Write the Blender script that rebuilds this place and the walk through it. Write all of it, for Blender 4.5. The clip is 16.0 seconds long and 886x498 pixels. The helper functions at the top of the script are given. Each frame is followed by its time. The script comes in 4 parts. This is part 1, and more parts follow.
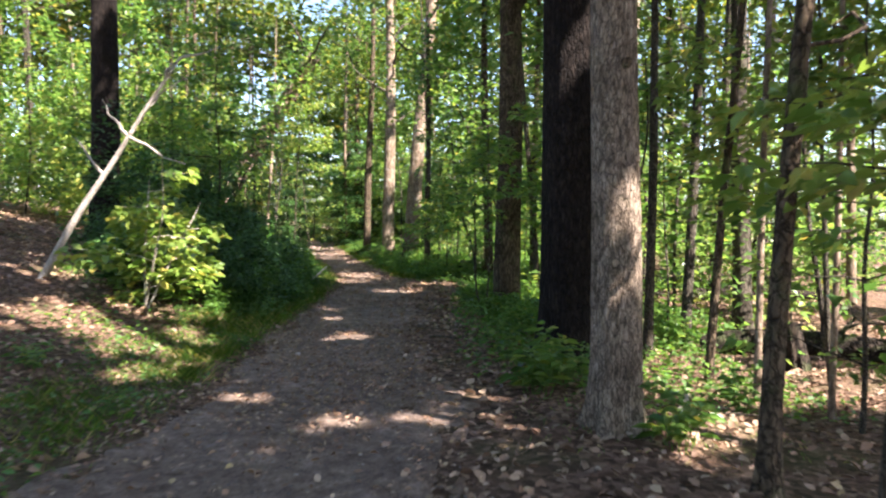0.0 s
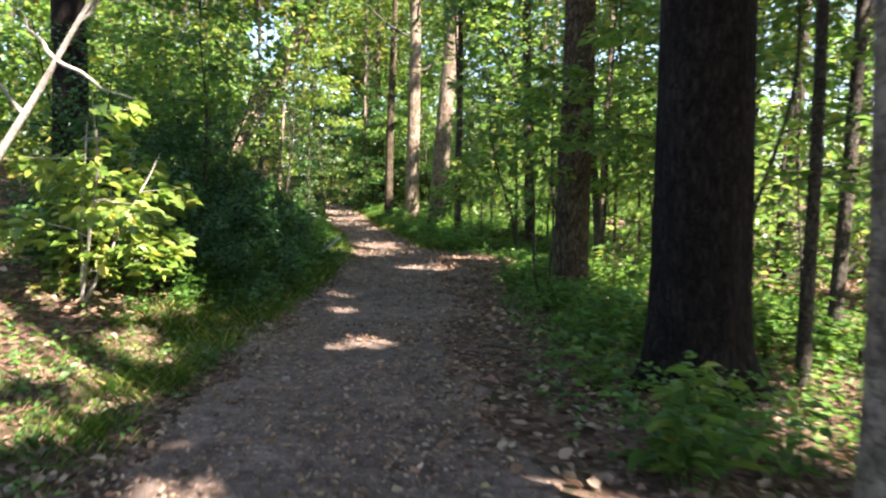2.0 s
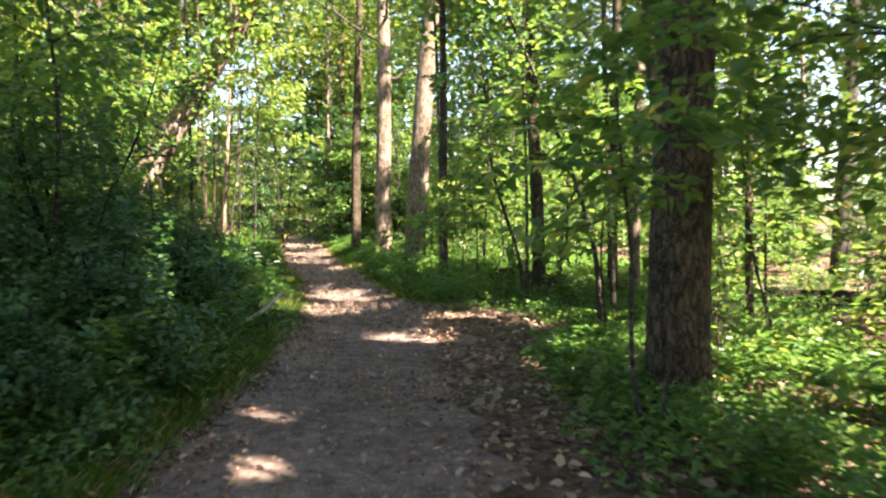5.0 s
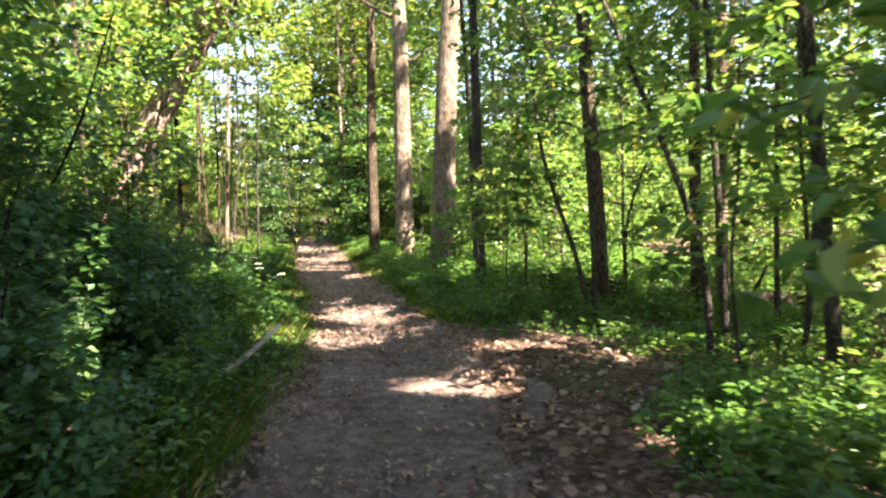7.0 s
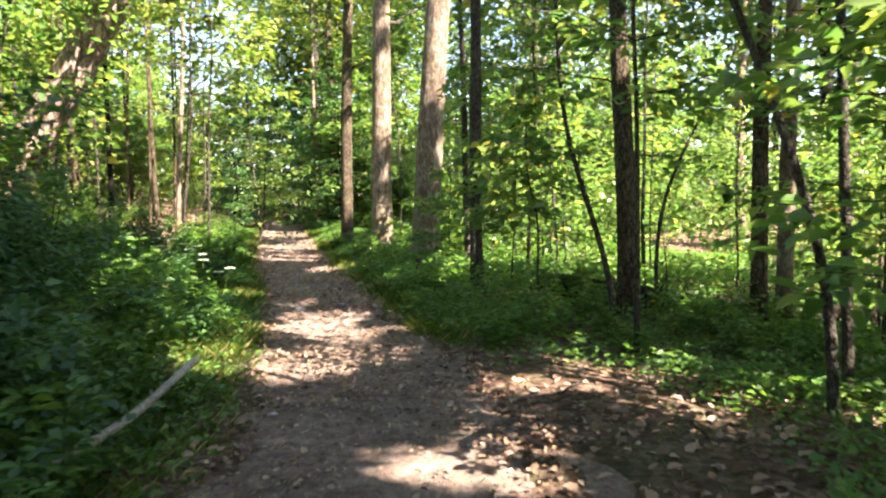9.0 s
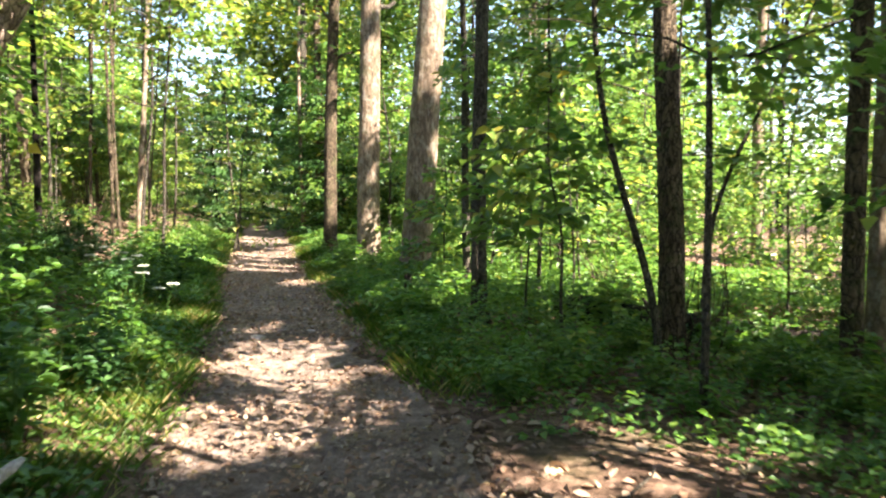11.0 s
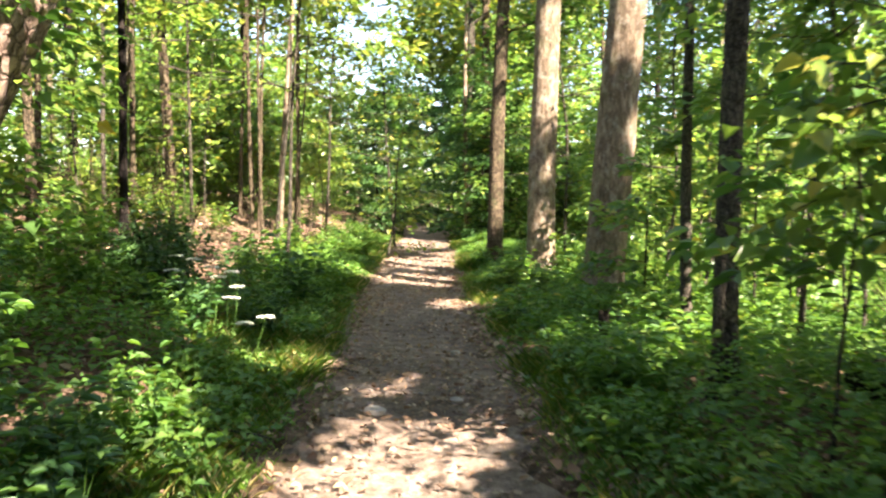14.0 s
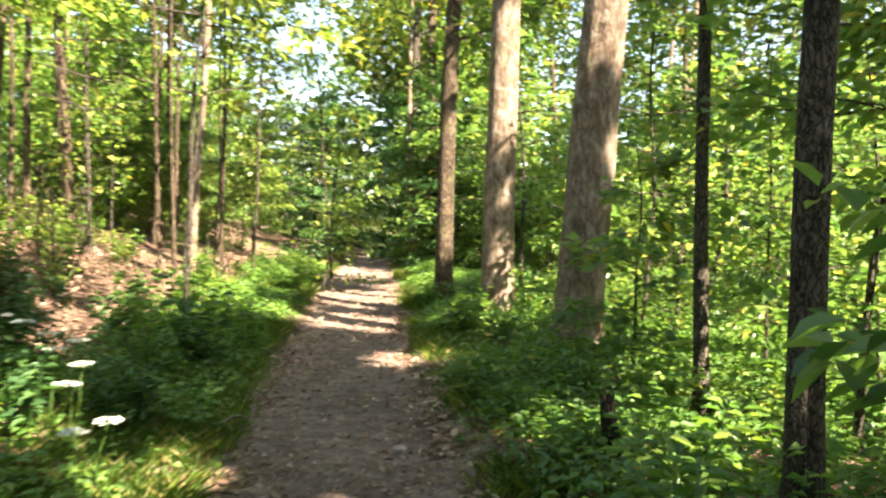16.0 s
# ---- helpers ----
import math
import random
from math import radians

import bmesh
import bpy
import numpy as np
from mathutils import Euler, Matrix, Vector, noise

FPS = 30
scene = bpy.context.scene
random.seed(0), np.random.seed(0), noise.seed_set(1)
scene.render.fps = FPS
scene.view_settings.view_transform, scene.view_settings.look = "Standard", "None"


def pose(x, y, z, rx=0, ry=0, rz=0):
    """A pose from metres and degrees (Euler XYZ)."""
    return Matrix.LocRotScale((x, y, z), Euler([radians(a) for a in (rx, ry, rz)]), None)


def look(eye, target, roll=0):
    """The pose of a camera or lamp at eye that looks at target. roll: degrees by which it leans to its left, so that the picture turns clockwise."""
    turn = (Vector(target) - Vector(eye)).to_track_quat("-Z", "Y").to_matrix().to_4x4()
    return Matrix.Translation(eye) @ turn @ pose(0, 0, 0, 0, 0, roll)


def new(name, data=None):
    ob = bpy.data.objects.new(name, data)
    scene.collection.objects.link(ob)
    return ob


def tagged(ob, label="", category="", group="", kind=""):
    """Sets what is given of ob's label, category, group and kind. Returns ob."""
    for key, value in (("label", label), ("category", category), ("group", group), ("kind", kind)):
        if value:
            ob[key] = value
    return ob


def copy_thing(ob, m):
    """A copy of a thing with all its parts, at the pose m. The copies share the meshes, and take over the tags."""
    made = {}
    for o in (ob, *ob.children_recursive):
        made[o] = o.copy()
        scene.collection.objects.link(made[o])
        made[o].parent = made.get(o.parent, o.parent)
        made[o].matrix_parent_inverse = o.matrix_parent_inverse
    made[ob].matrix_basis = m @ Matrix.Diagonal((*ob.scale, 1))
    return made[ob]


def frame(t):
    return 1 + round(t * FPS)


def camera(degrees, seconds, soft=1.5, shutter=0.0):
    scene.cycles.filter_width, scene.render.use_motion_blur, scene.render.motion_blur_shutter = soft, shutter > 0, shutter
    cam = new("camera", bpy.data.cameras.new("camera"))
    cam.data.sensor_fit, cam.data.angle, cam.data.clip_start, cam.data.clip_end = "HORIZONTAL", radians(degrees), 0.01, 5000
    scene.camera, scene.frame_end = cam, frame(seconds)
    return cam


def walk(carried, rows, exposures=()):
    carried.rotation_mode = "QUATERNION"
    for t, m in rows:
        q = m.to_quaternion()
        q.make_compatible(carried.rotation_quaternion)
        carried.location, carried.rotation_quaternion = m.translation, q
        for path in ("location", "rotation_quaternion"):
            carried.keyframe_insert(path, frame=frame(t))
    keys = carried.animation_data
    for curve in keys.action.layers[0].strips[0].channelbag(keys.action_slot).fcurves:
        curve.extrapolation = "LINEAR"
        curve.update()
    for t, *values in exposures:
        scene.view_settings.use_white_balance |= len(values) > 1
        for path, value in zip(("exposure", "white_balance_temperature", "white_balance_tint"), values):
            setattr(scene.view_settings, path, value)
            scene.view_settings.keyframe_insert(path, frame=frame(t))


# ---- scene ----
# camera and walk
cam = camera(59.4, 16.0, soft=2.2, shutter=0.7)
PATH = [
    (0.0, 0.1, 0.036, 1.561, 87.85, -0.23, 0.12),
    (0.5, 0.119, 0.797, 1.545, 87.81, -0.1, -0.39),
    (1.0, 0.011, 1.57, 1.515, 86.7, 0.51, 0.06),
    (1.5, -0.054, 2.362, 1.503, 86.11, 0.26, -0.06),
    (2.0, -0.219, 3.111, 1.526, 85.11, -0.48, 1.69),
    (2.5, -0.277, 3.885, 1.53, 85.84, 0.47, 1.68),
    (3.0, -0.368, 4.584, 1.529, 86.72, -0.05, 1.82),
    (3.5, -0.426, 5.322, 1.522, 87.39, 0.25, 0.51),
    (6.0, -0.762, 9.117, 1.563, 86.79, 1.12, -1.18),
    (6.5, -0.841, 9.746, 1.567, 86.73, 1.66, -1.68),
    (7.0, -0.895, 10.416, 1.56, 86.8, 2.42, 0.64),
    (7.5, -0.997, 11.066, 1.53, 85.54, 2.8, 0.39),
    (8.0, -1.032, 11.745, 1.535, 85.1, 2.11, 0.4),
    (8.5, -1.117, 12.369, 1.525, 85.4, 1.63, -0.62),
    (11.0, -1.12, 14.989, 1.441, 86.29, 0.19, -1.78),
    (11.5, -1.181, 15.515, 1.438, 85.73, -0.37, 1.17),
    (12.0, -1.204, 16.024, 1.445, 86.96, -0.15, 1.84),
    (12.5, -1.264, 16.599, 1.454, 87.4, -0.3, 3.96),
    (13.0, -1.266, 17.032, 1.445, 87.79, 0.19, 6.67),
    (13.5, -1.346, 17.561, 1.425, 86.59, -0.27, 8.74),
    (14.0, -1.422, 18.057, 1.425, 86.33, -0.34, 10.49),
    (14.5, -1.539, 18.528, 1.448, 86.91, -1.09, 12.04),
    (15.0, -1.623, 19.028, 1.487, 88.03, -0.87, 10.8),
    (15.5, -1.702, 19.529, 1.512, 88.36, -0.73, 9.33),
    (16.0, -1.759, 20.004, 1.534, 87.97, -0.69, 6.32),
]
walk(cam, [(t, pose(x, y, z, rx, ry, rz)) for t, x, y, z, rx, ry, rz in PATH], exposures=[(0.0, 2.82, 6050, 20), (1.5, 2.9, 6050, 19), (3.5, 3.1, 6350, 21), (7.0, 3.24, 6400, 21), (12.0, 3.18, 6350, 15), (16.0, 3.34, 6950, 17)])

# world and sun
SUN = Vector((0.70, -0.50, 0.92)).normalized()
world = bpy.data.worlds.new("sky")
scene.world = world
world.use_nodes = True
wn = world.node_tree.nodes
sky = wn.new("ShaderNodeTexSky")
sky.sky_type, sky.sun_disc = "NISHITA", False
sky.sun_elevation = math.asin(SUN.z)
sky.sun_rotation = math.atan2(SUN.x, SUN.y)
wn["Background"].inputs["Strength"].default_value = 0.073
world.node_tree.links.new(sky.outputs[0], wn["Background"].inputs["Color"])
sun_data = bpy.data.lights.new("sun", "SUN")
sun_data.energy, sun_data.angle, sun_data.color = 5.0, radians(0.53), (1.0, 0.90, 0.75)
sun = new("sun", sun_data)
sun.matrix_world = look((20, -10, 40), Vector((20, -10, 40)) - SUN)

rng = np.random.default_rng(7)


# ---------- materials ----------
def material(name):
    m = bpy.data.materials.new(name)
    m.use_nodes = True
    nt = m.node_tree
    return m, nt, nt.nodes["Principled BSDF"], nt.nodes, nt.links


def ramp(nodes, stops):
    r = nodes.new("ShaderNodeValToRGB")
    r.color_ramp.elements[0].position, r.color_ramp.elements[0].color = stops[0][0], (*stops[0][1], 1)
    r.color_ramp.elements[1].position, r.color_ramp.elements[1].color = stops[-1][0], (*stops[-1][1], 1)
    for p, c in stops[1:-1]:
        r.color_ramp.elements.new(p).color = (*c, 1)
    return r


def noise_tex(nodes, links, scale, detail=4, rough=0.6, stretch=None, coords="Object"):
    n = nodes.new("ShaderNodeTexNoise")
    n.inputs["Scale"].default_value, n.inputs["Detail"].default_value, n.inputs["Roughness"].default_value = scale, detail, rough
    tc = nodes.new("ShaderNodeTexCoord")
    if stretch:
        mp = nodes.new("ShaderNodeMapping")
        mp.inputs["Scale"].default_value = stretch
        links.new(tc.outputs[coords], mp.inputs[0])
        links.new(mp.outputs[0], n.inputs["Vector"])
    else:
        links.new(tc.outputs[coords], n.inputs["Vector"])
    return n


def mix_color(nodes, links, a, b, fac, mode="MIX"):
    m = nodes.new("ShaderNodeMix")
    m.data_type, m.blend_type = "RGBA", mode
    for sock, v in ((m.inputs[0], fac), (m.inputs[6], a), (m.inputs[7], b)):
        if isinstance(v, (int, float)):
            sock.default_value = v
        elif isinstance(v, tuple):
            sock.default_value = (*v, 1)
        else:
            links.new(v, sock)
    return m.outputs[2]


def bump(nodes, links, height, strength, distance, bsdf):
    b = nodes.new("ShaderNodeBump")
    b.inputs["Strength"].default_value, b.inputs["Distance"].default_value = strength, distance
    links.new(height, b.inputs["Height"])
    links.new(b.outputs[0], bsdf.inputs["Normal"])


def leaf_material(name, stops, glow, through_part=0.42, rough=0.5):
    """Leaf: glossy front, light comes through it; hue differs from leaf to leaf."""
    m, nt, bsdf, nodes, links = material(name)
    geo = nodes.new("ShaderNodeNewGeometry")
    r = ramp(nodes, stops)
    links.new(geo.outputs["Random Per Island"], r.inputs[0])
    n = noise_tex(nodes, links, 1.3, 2)
    shade = ramp(nodes, [(0.3, (0.72, 0.78, 0.72)), (0.7, (1.15, 1.1, 1.0))])
    links.new(n.outputs[0], shade.inputs[0])
    col = mix_color(nodes, links, r.outputs[0], shade.outputs[0], 1.0, "MULTIPLY")
    links.new(col, bsdf.inputs["Base Color"])
    bsdf.inputs["Roughness"].default_value = rough
    bsdf.inputs["Specular IOR Level"].default_value = 0.5
    tr = nodes.new("ShaderNodeBsdfTranslucent")
    tint = mix_color(nodes, links, col, glow, 1.0, "MULTIPLY")
    links.new(tint, tr.inputs[0])
    mx = nodes.new("ShaderNodeMixShader")
    mx.inputs[0].default_value = through_part
    links.new(bsdf.outputs[0], mx.inputs[1])
    links.new(tr.outputs[0], mx.inputs[2])
    links.new(mx.outputs[0], nodes["Material Output"].inputs[0])
    return m


LEAF_MID = leaf_material("leaf_green", [(0, (0.05, 0.112, 0.028)), (0.45, (0.102, 0.185, 0.042)), (0.85, (0.165, 0.24, 0.055)), (0.97, (0.26, 0.28, 0.06)), (1, (0.38, 0.28, 0.05))], (1.85, 1.95, 1.3), 0.44, 0.36)
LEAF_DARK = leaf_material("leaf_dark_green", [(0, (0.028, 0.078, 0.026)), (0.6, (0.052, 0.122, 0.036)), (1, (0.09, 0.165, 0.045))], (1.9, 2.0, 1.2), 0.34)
LEAF_BRIGHT = leaf_material("leaf_yellow_green", [(0, (0.10, 0.17, 0.03)), (0.5, (0.16, 0.24, 0.045)), (0.85, (0.25, 0.29, 0.06)), (1, (0.38, 0.32, 0.08))], (1.6, 1.7, 1.2), 0.38, 0.4)
LEAF_CANOPY = leaf_material("leaf_canopy", [(0, (0.042, 0.08, 0.014)), (0.6, (0.085, 0.135, 0.02)), (0.93, (0.15, 0.18, 0.025)), (1, (0.33, 0.24, 0.03))], (1.9, 1.8, 1.2), 0.4)
LEAF_FAR = leaf_material("leaf_far", [(0, (0.035, 0.068, 0.02)), (0.5, (0.07, 0.118, 0.03)), (1, (0.13, 0.165, 0.04))], (1.7, 1.7, 1.2), 0.36)
GRASS = leaf_material("grass_blade", [(0, (0.06, 0.13, 0.018)), (0.6, (0.11, 0.20, 0.025)), (0.8, (0.20, 0.25, 0.04)), (0.9, (0.36, 0.30, 0.13)), (1, (0.48, 0.40, 0.22))], (2.0, 2.0, 1.1), 0.35)
HERB = leaf_material("herb_leaf", [(0, (0.05, 0.12, 0.025)), (0.6, (0.085, 0.175, 0.035)), (1, (0.15, 0.24, 0.04))], (2.2, 2.2, 1.2), 0.35)
PETAL = leaf_material("white_petal", [(0, (0.68, 0.68, 0.62)), (1, (0.82, 0.82, 0.79))], (1.0, 1.0, 1.0), 0.25, 0.6)
DEAD_LEAF = leaf_material("dead_leaf", [(0, (0.12, 0.07, 0.045)), (0.35, (0.24, 0.14, 0.09)), (0.7, (0.31, 0.205, 0.145)), (0.93, (0.40, 0.30, 0.225)), (1, (0.42, 0.30, 0.15))], (1.2, 1.1, 1.0), 0.12, 0.7)


def bark_material(name, dark, mid, light, furrow=26.0, moss=0.0, plates=0.8, mottle=0.0):
    """Bark: broken plates between dark cracks, blotches, fine grain; mottle paints a smooth trunk's pale patches and
    sun flecks.
    """
    m, nt, bsdf, nodes, links = material(name)
    n1 = noise_tex(nodes, links, furrow, 5, 0.7, (1, 1, 0.30))
    n2 = noise_tex(nodes, links, 2.6, 5, 0.65)
    n3 = noise_tex(nodes, links, 120.0, 4, 0.75, (1, 1, 0.5))
    bend = noise_tex(nodes, links, 9.0, 3, 0.6)
    tc = nodes.new("ShaderNodeTexCoord")
    warp = nodes.new("ShaderNodeVectorMath")
    warp.operation = "MULTIPLY_ADD"
    warp.inputs[1].default_value = (0.10, 0.10, 0.22)
    links.new(bend.outputs["Color"], warp.inputs[0])
    links.new(tc.outputs["Object"], warp.inputs[2])
    mp = nodes.new("ShaderNodeMapping")
    mp.inputs["Scale"].default_value = (1, 1, 0.27)
    links.new(warp.outputs[0], mp.inputs[0])
    vo = nodes.new("ShaderNodeTexVoronoi")
    vo.feature = "DISTANCE_TO_EDGE"
    vo.inputs["Scale"].default_value = furrow * 0.95
    links.new(mp.outputs[0], vo.inputs["Vector"])
    crack = ramp(nodes, [(0.0, (1 - plates, 1 - plates, 1 - plates)), (0.16, (1.0, 1.0, 1.0)), (0.5, (1.12, 1.12, 1.12))])
    links.new(vo.outputs["Distance"], crack.inputs[0])
    r = ramp(nodes, [(0.3, dark), (0.52, mid), (0.75, light)])
    links.new(n1.outputs[0], r.inputs[0])
    blotch = ramp(nodes, [(0.33, (0.62, 0.60, 0.57)), (0.67, (1.28, 1.28, 1.28))])
    links.new(n2.outputs[0], blotch.inputs[0])
    col = mix_color(nodes, links, r.outputs[0], blotch.outputs[0], 1.0, "MULTIPLY")
    col = mix_color(nodes, links, col, crack.outputs[0], 1.0, "MULTIPLY")
    if mottle:
        lr = ramp(nodes, [(0.54, (0, 0, 0)), (0.60, (mottle, mottle, mottle))])
        n5 = noise_tex(nodes, links, 8.5, 5, 0.7, (1, 1, 0.7))
        links.new(n5.outputs[0], lr.inputs[0])
        col = mix_color(nodes, links, col, (0.42, 0.39, 0.33), lr.outputs[0])
    if moss:
        mr = ramp(nodes, [(0.52, (0, 0, 0)), (0.68, (moss, moss, moss))])
        n4 = noise_tex(nodes, links, 3.7, 5, 0.7)
        links.new(n4.outputs[0], mr.inputs[0])
        col = mix_color(nodes, links, col, (0.07, 0.11, 0.03), mr.outputs[0])
    links.new(col, bsdf.inputs["Base Color"])
    bsdf.inputs["Roughness"].default_value = 0.92
    bsdf.inputs["Specular IOR Level"].default_value = 0.15
    grain = nodes.new("ShaderNodeMath")
    grain.operation = "MULTIPLY_ADD"
    grain.inputs[1].default_value = 0.3
    links.new(n3.outputs[0], grain.inputs[0])
    links.new(n1.outputs[0], grain.inputs[2])
    deep = nodes.new("ShaderNodeMath")
    deep.operation = "MULTIPLY_ADD"
    deep.inputs[1].default_value = plates
    links.new(crack.outputs[0], deep.inputs[0])
    links.new(grain.outputs[0], deep.inputs[2])
    bump(nodes, links, deep.outputs[0], 0.9, 0.025, bsdf)
    return m


BARK_OAK = bark_material("oak_bark", (0.08, 0.064, 0.05), (0.25, 0.195, 0.145), (0.45, 0.375, 0.295), 30.0, 0.1, 0.6)
# dark bark, taken nearly black so its colour holds the maple's shade
BARK_DARK_SHADED = bark_material("dark_shaded_bark", (0.006, 0.005, 0.0045), (0.018, 0.0135, 0.011), (0.042, 0.032, 0.026), 22.0, 0.0, 0.7)
BARK_BROWN = bark_material("brown_bark", (0.045, 0.033, 0.022), (0.115, 0.085, 0.055), (0.20, 0.155, 0.105), 24.0, 0.35)
BARK_PALE = bark_material("pale_bark", (0.075, 0.053, 0.036), (0.21, 0.155, 0.108), (0.37, 0.305, 0.235), 16.0, 0.3, 0.35, 0.3)
BARK_PINK = bark_material("pinkish_bark", (0.13, 0.085, 0.065), (0.38, 0.27, 0.22), (0.58, 0.45, 0.38), 12.0, 0.0, 0.7)
BARK_THIN = bark_material("sapling_bark", (0.04, 0.034, 0.026), (0.10, 0.085, 0.065), (0.19, 0.165, 0.13), 40.0, 0.2)
DEADWOOD = bark_material("dead_wood", (0.24, 0.205, 0.17), (0.42, 0.375, 0.32), (0.60, 0.55, 0.48), 45.0, 0.0, 0.2)
ROTTEN = bark_material("rotten_bark", (0.012, 0.010, 0.008), (0.035, 0.027, 0.020), (0.075, 0.058, 0.043), 18.0, 0.45)


def ground_material():
    m, nt, bsdf, nodes, links = material("forest_floor")
    big = noise_tex(nodes, links, 0.55, 4, 0.6)
    fine = noise_tex(nodes, links, 16.0, 6, 0.75)
    v = nodes.new("ShaderNodeTexVoronoi")
    v.inputs["Scale"].default_value = 17.0
    tc = nodes.new("ShaderNodeTexCoord")
    links.new(tc.outputs["Object"], v.inputs["Vector"])
    r = ramp(nodes, [(0.0, (0.05, 0.034, 0.024)), (0.45, (0.15, 0.095, 0.065)), (0.8, (0.27, 0.18, 0.13)), (1.0, (0.36, 0.27, 0.2))])
    links.new(v.outputs["Color"], r.inputs[0])
    fr = ramp(nodes, [(0.3, (0.45, 0.42, 0.4)), (0.7, (1.1, 1.08, 1.05))])
    links.new(fine.outputs[0], fr.inputs[0])
    col = mix_color(nodes, links, r.outputs[0], fr.outputs[0], 1.0, "MULTIPLY")
    gr = ramp(nodes, [(0.5, (0, 0, 0)), (0.68, (0.6, 0.6, 0.6))])
    links.new(big.outputs[0], gr.inputs[0])
    col = mix_color(nodes, links, col, (0.06, 0.075, 0.025), gr.outputs[0])
    links.new(col, bsdf.inputs["Base Color"])
    bsdf.inputs["Roughness"].default_value = 0.95
    bsdf.inputs["Specular IOR Level"].default_value = 0.1
    bump(nodes, links, fine.outputs[0], 1.0, 0.05, bsdf)
    return m


def path_material():
    m, nt, bsdf, nodes, links = material("trodden_earth")
    big = noise_tex(nodes, links, 1.1, 5, 0.65)
    fine = noise_tex(nodes, links, 38.0, 6, 0.75)
    mid = noise_tex(nodes, links, 7.0, 5, 0.7)
    r = ramp(nodes, [(0.30, (0.118, 0.086, 0.064)), (0.52, (0.235, 0.18, 0.143)), (0.72, (0.37, 0.30, 0.25))])
    links.new(mid.outputs[0], r.inputs[0])
    vo = nodes.new("ShaderNodeTexVoronoi")
    vo.inputs["Scale"].default_value = 26.0
    vt = nodes.new("ShaderNodeTexCoord")
    links.new(vt.outputs["Object"], vo.inputs["Vector"])
    speck = ramp(nodes, [(0.0, (0.6, 0.57, 0.55)), (0.6, (1.0, 1.0, 1.0)), (0.9, (1.25, 1.2, 1.15)), (1.0, (1.7, 1.6, 1.5))])
    links.new(vo.outputs["Color"], speck.inputs[0])
    br = ramp(nodes, [(0.35, (0.75, 0.72, 0.7)), (0.65, (1.15, 1.13, 1.12))])
    links.new(big.outputs[0], br.inputs[0])
    col = mix_color(nodes, links, r.outputs[0], br.outputs[0], 1.0, "MULTIPLY")
    col = mix_color(nodes, links, col, speck.outputs[0], 0.25, "MULTIPLY")
    fr = ramp(nodes, [(0.32, (0.5, 0.48, 0.46)), (0.68, (1.25, 1.24, 1.23))])
    links.new(fine.outputs[0], fr.inputs[0])
    col = mix_color(nodes, links, col, fr.outputs[0], 1.0, "MULTIPLY")
    links.new(col, bsdf.inputs["Base Color"])
    bsdf.inputs["Roughness"].default_value = 0.93
    bsdf.inputs["Specular IOR Level"].default_value = 0.15
    add = nodes.new("ShaderNodeMath")
    add.operation = "ADD"
    links.new(fine.outputs[0], add.inputs[0])
    links.new(mid.outputs[0], add.inputs[1])
    bump(nodes, links, add.outputs[0], 0.8, 0.03, bsdf)
    return m


def stone_material():
    m, nt, bsdf, nodes, links = material("path_stone")
    n = noise_tex(nodes, links, 25.0, 5, 0.7)
    oi = nodes.new("ShaderNodeNewGeometry")
    r = ramp(nodes, [(0, (0.11, 0.088, 0.072)), (0.7, (0.21, 0.175, 0.148)), (1, (0.36, 0.31, 0.27))])
    links.new(oi.outputs["Random Per Island"], r.inputs[0])
    fr = ramp(nodes, [(0.3, (0.7, 0.7, 0.7)), (0.7, (1.15, 1.15, 1.15))])
    links.new(n.outputs[0], fr.inputs[0])
    links.new(mix_color(nodes, links, r.outputs[0], fr.outputs[0], 1.0, "MULTIPLY"), bsdf.inputs["Base Color"])
    bsdf.inputs["Roughness"].default_value = 0.85
    bump(nodes, links, n.outputs[0], 0.5, 0.01, bsdf)
    return m


FLOOR = ground_material()
EARTH = path_material()
STONE = stone_material()


# ---------- geometry helpers ----------
def lattice(seed, size=64):
    return np.random.default_rng(seed).random((size, size))


LATTICES = [lattice(s) for s in range(6)]


def field(x, y, scale, which=0):
    """Smooth value noise, 0 to 1, over the plan."""
    g = LATTICES[which]
    u, v = np.asarray(x) * scale + 500.0, np.asarray(y) * scale + 500.0
    i, j = np.floor(u).astype(int), np.floor(v).astype(int)
    a, b = u - i, v - j
    a, b = a * a * (3 - 2 * a), b * b * (3 - 2 * b)
    i0, i1, j0, j1 = i % 64, (i + 1) % 64, j % 64, (j + 1) % 64
    return (g[i0, j0] * (1 - a) + g[i1, j0] * a) * (1 - b) + (g[i0, j1] * (1 - a) + g[i1, j1] * a) * b


EDGE_Y = [-60, -5, 4, 7, 10, 15, 18, 20, 22, 24.3, 26.5, 30, 33, 40, 55, 64, 75, 110]
EDGE_L = [-2.2, -2.2, -2.2, -2.1, -2.2, -2.28, -2.34, -2.6, -3.0, -3.45, -4.0, -4.9, -5.5, -7.0, -9.7, -11.9, -18, -48]
EDGE_R = [0.5, 0.5, 0.3, 0.05, -0.3, -0.45, -0.42, -0.95, -1.6, -2.05, -2.6, -3.35, -3.95, -5.3, -8.1, -10.4, -16, -46]


def left_edge(y):
    return np.interp(y, EDGE_Y, EDGE_L)


def right_edge(y):
    return np.interp(y, EDGE_Y, EDGE_R)


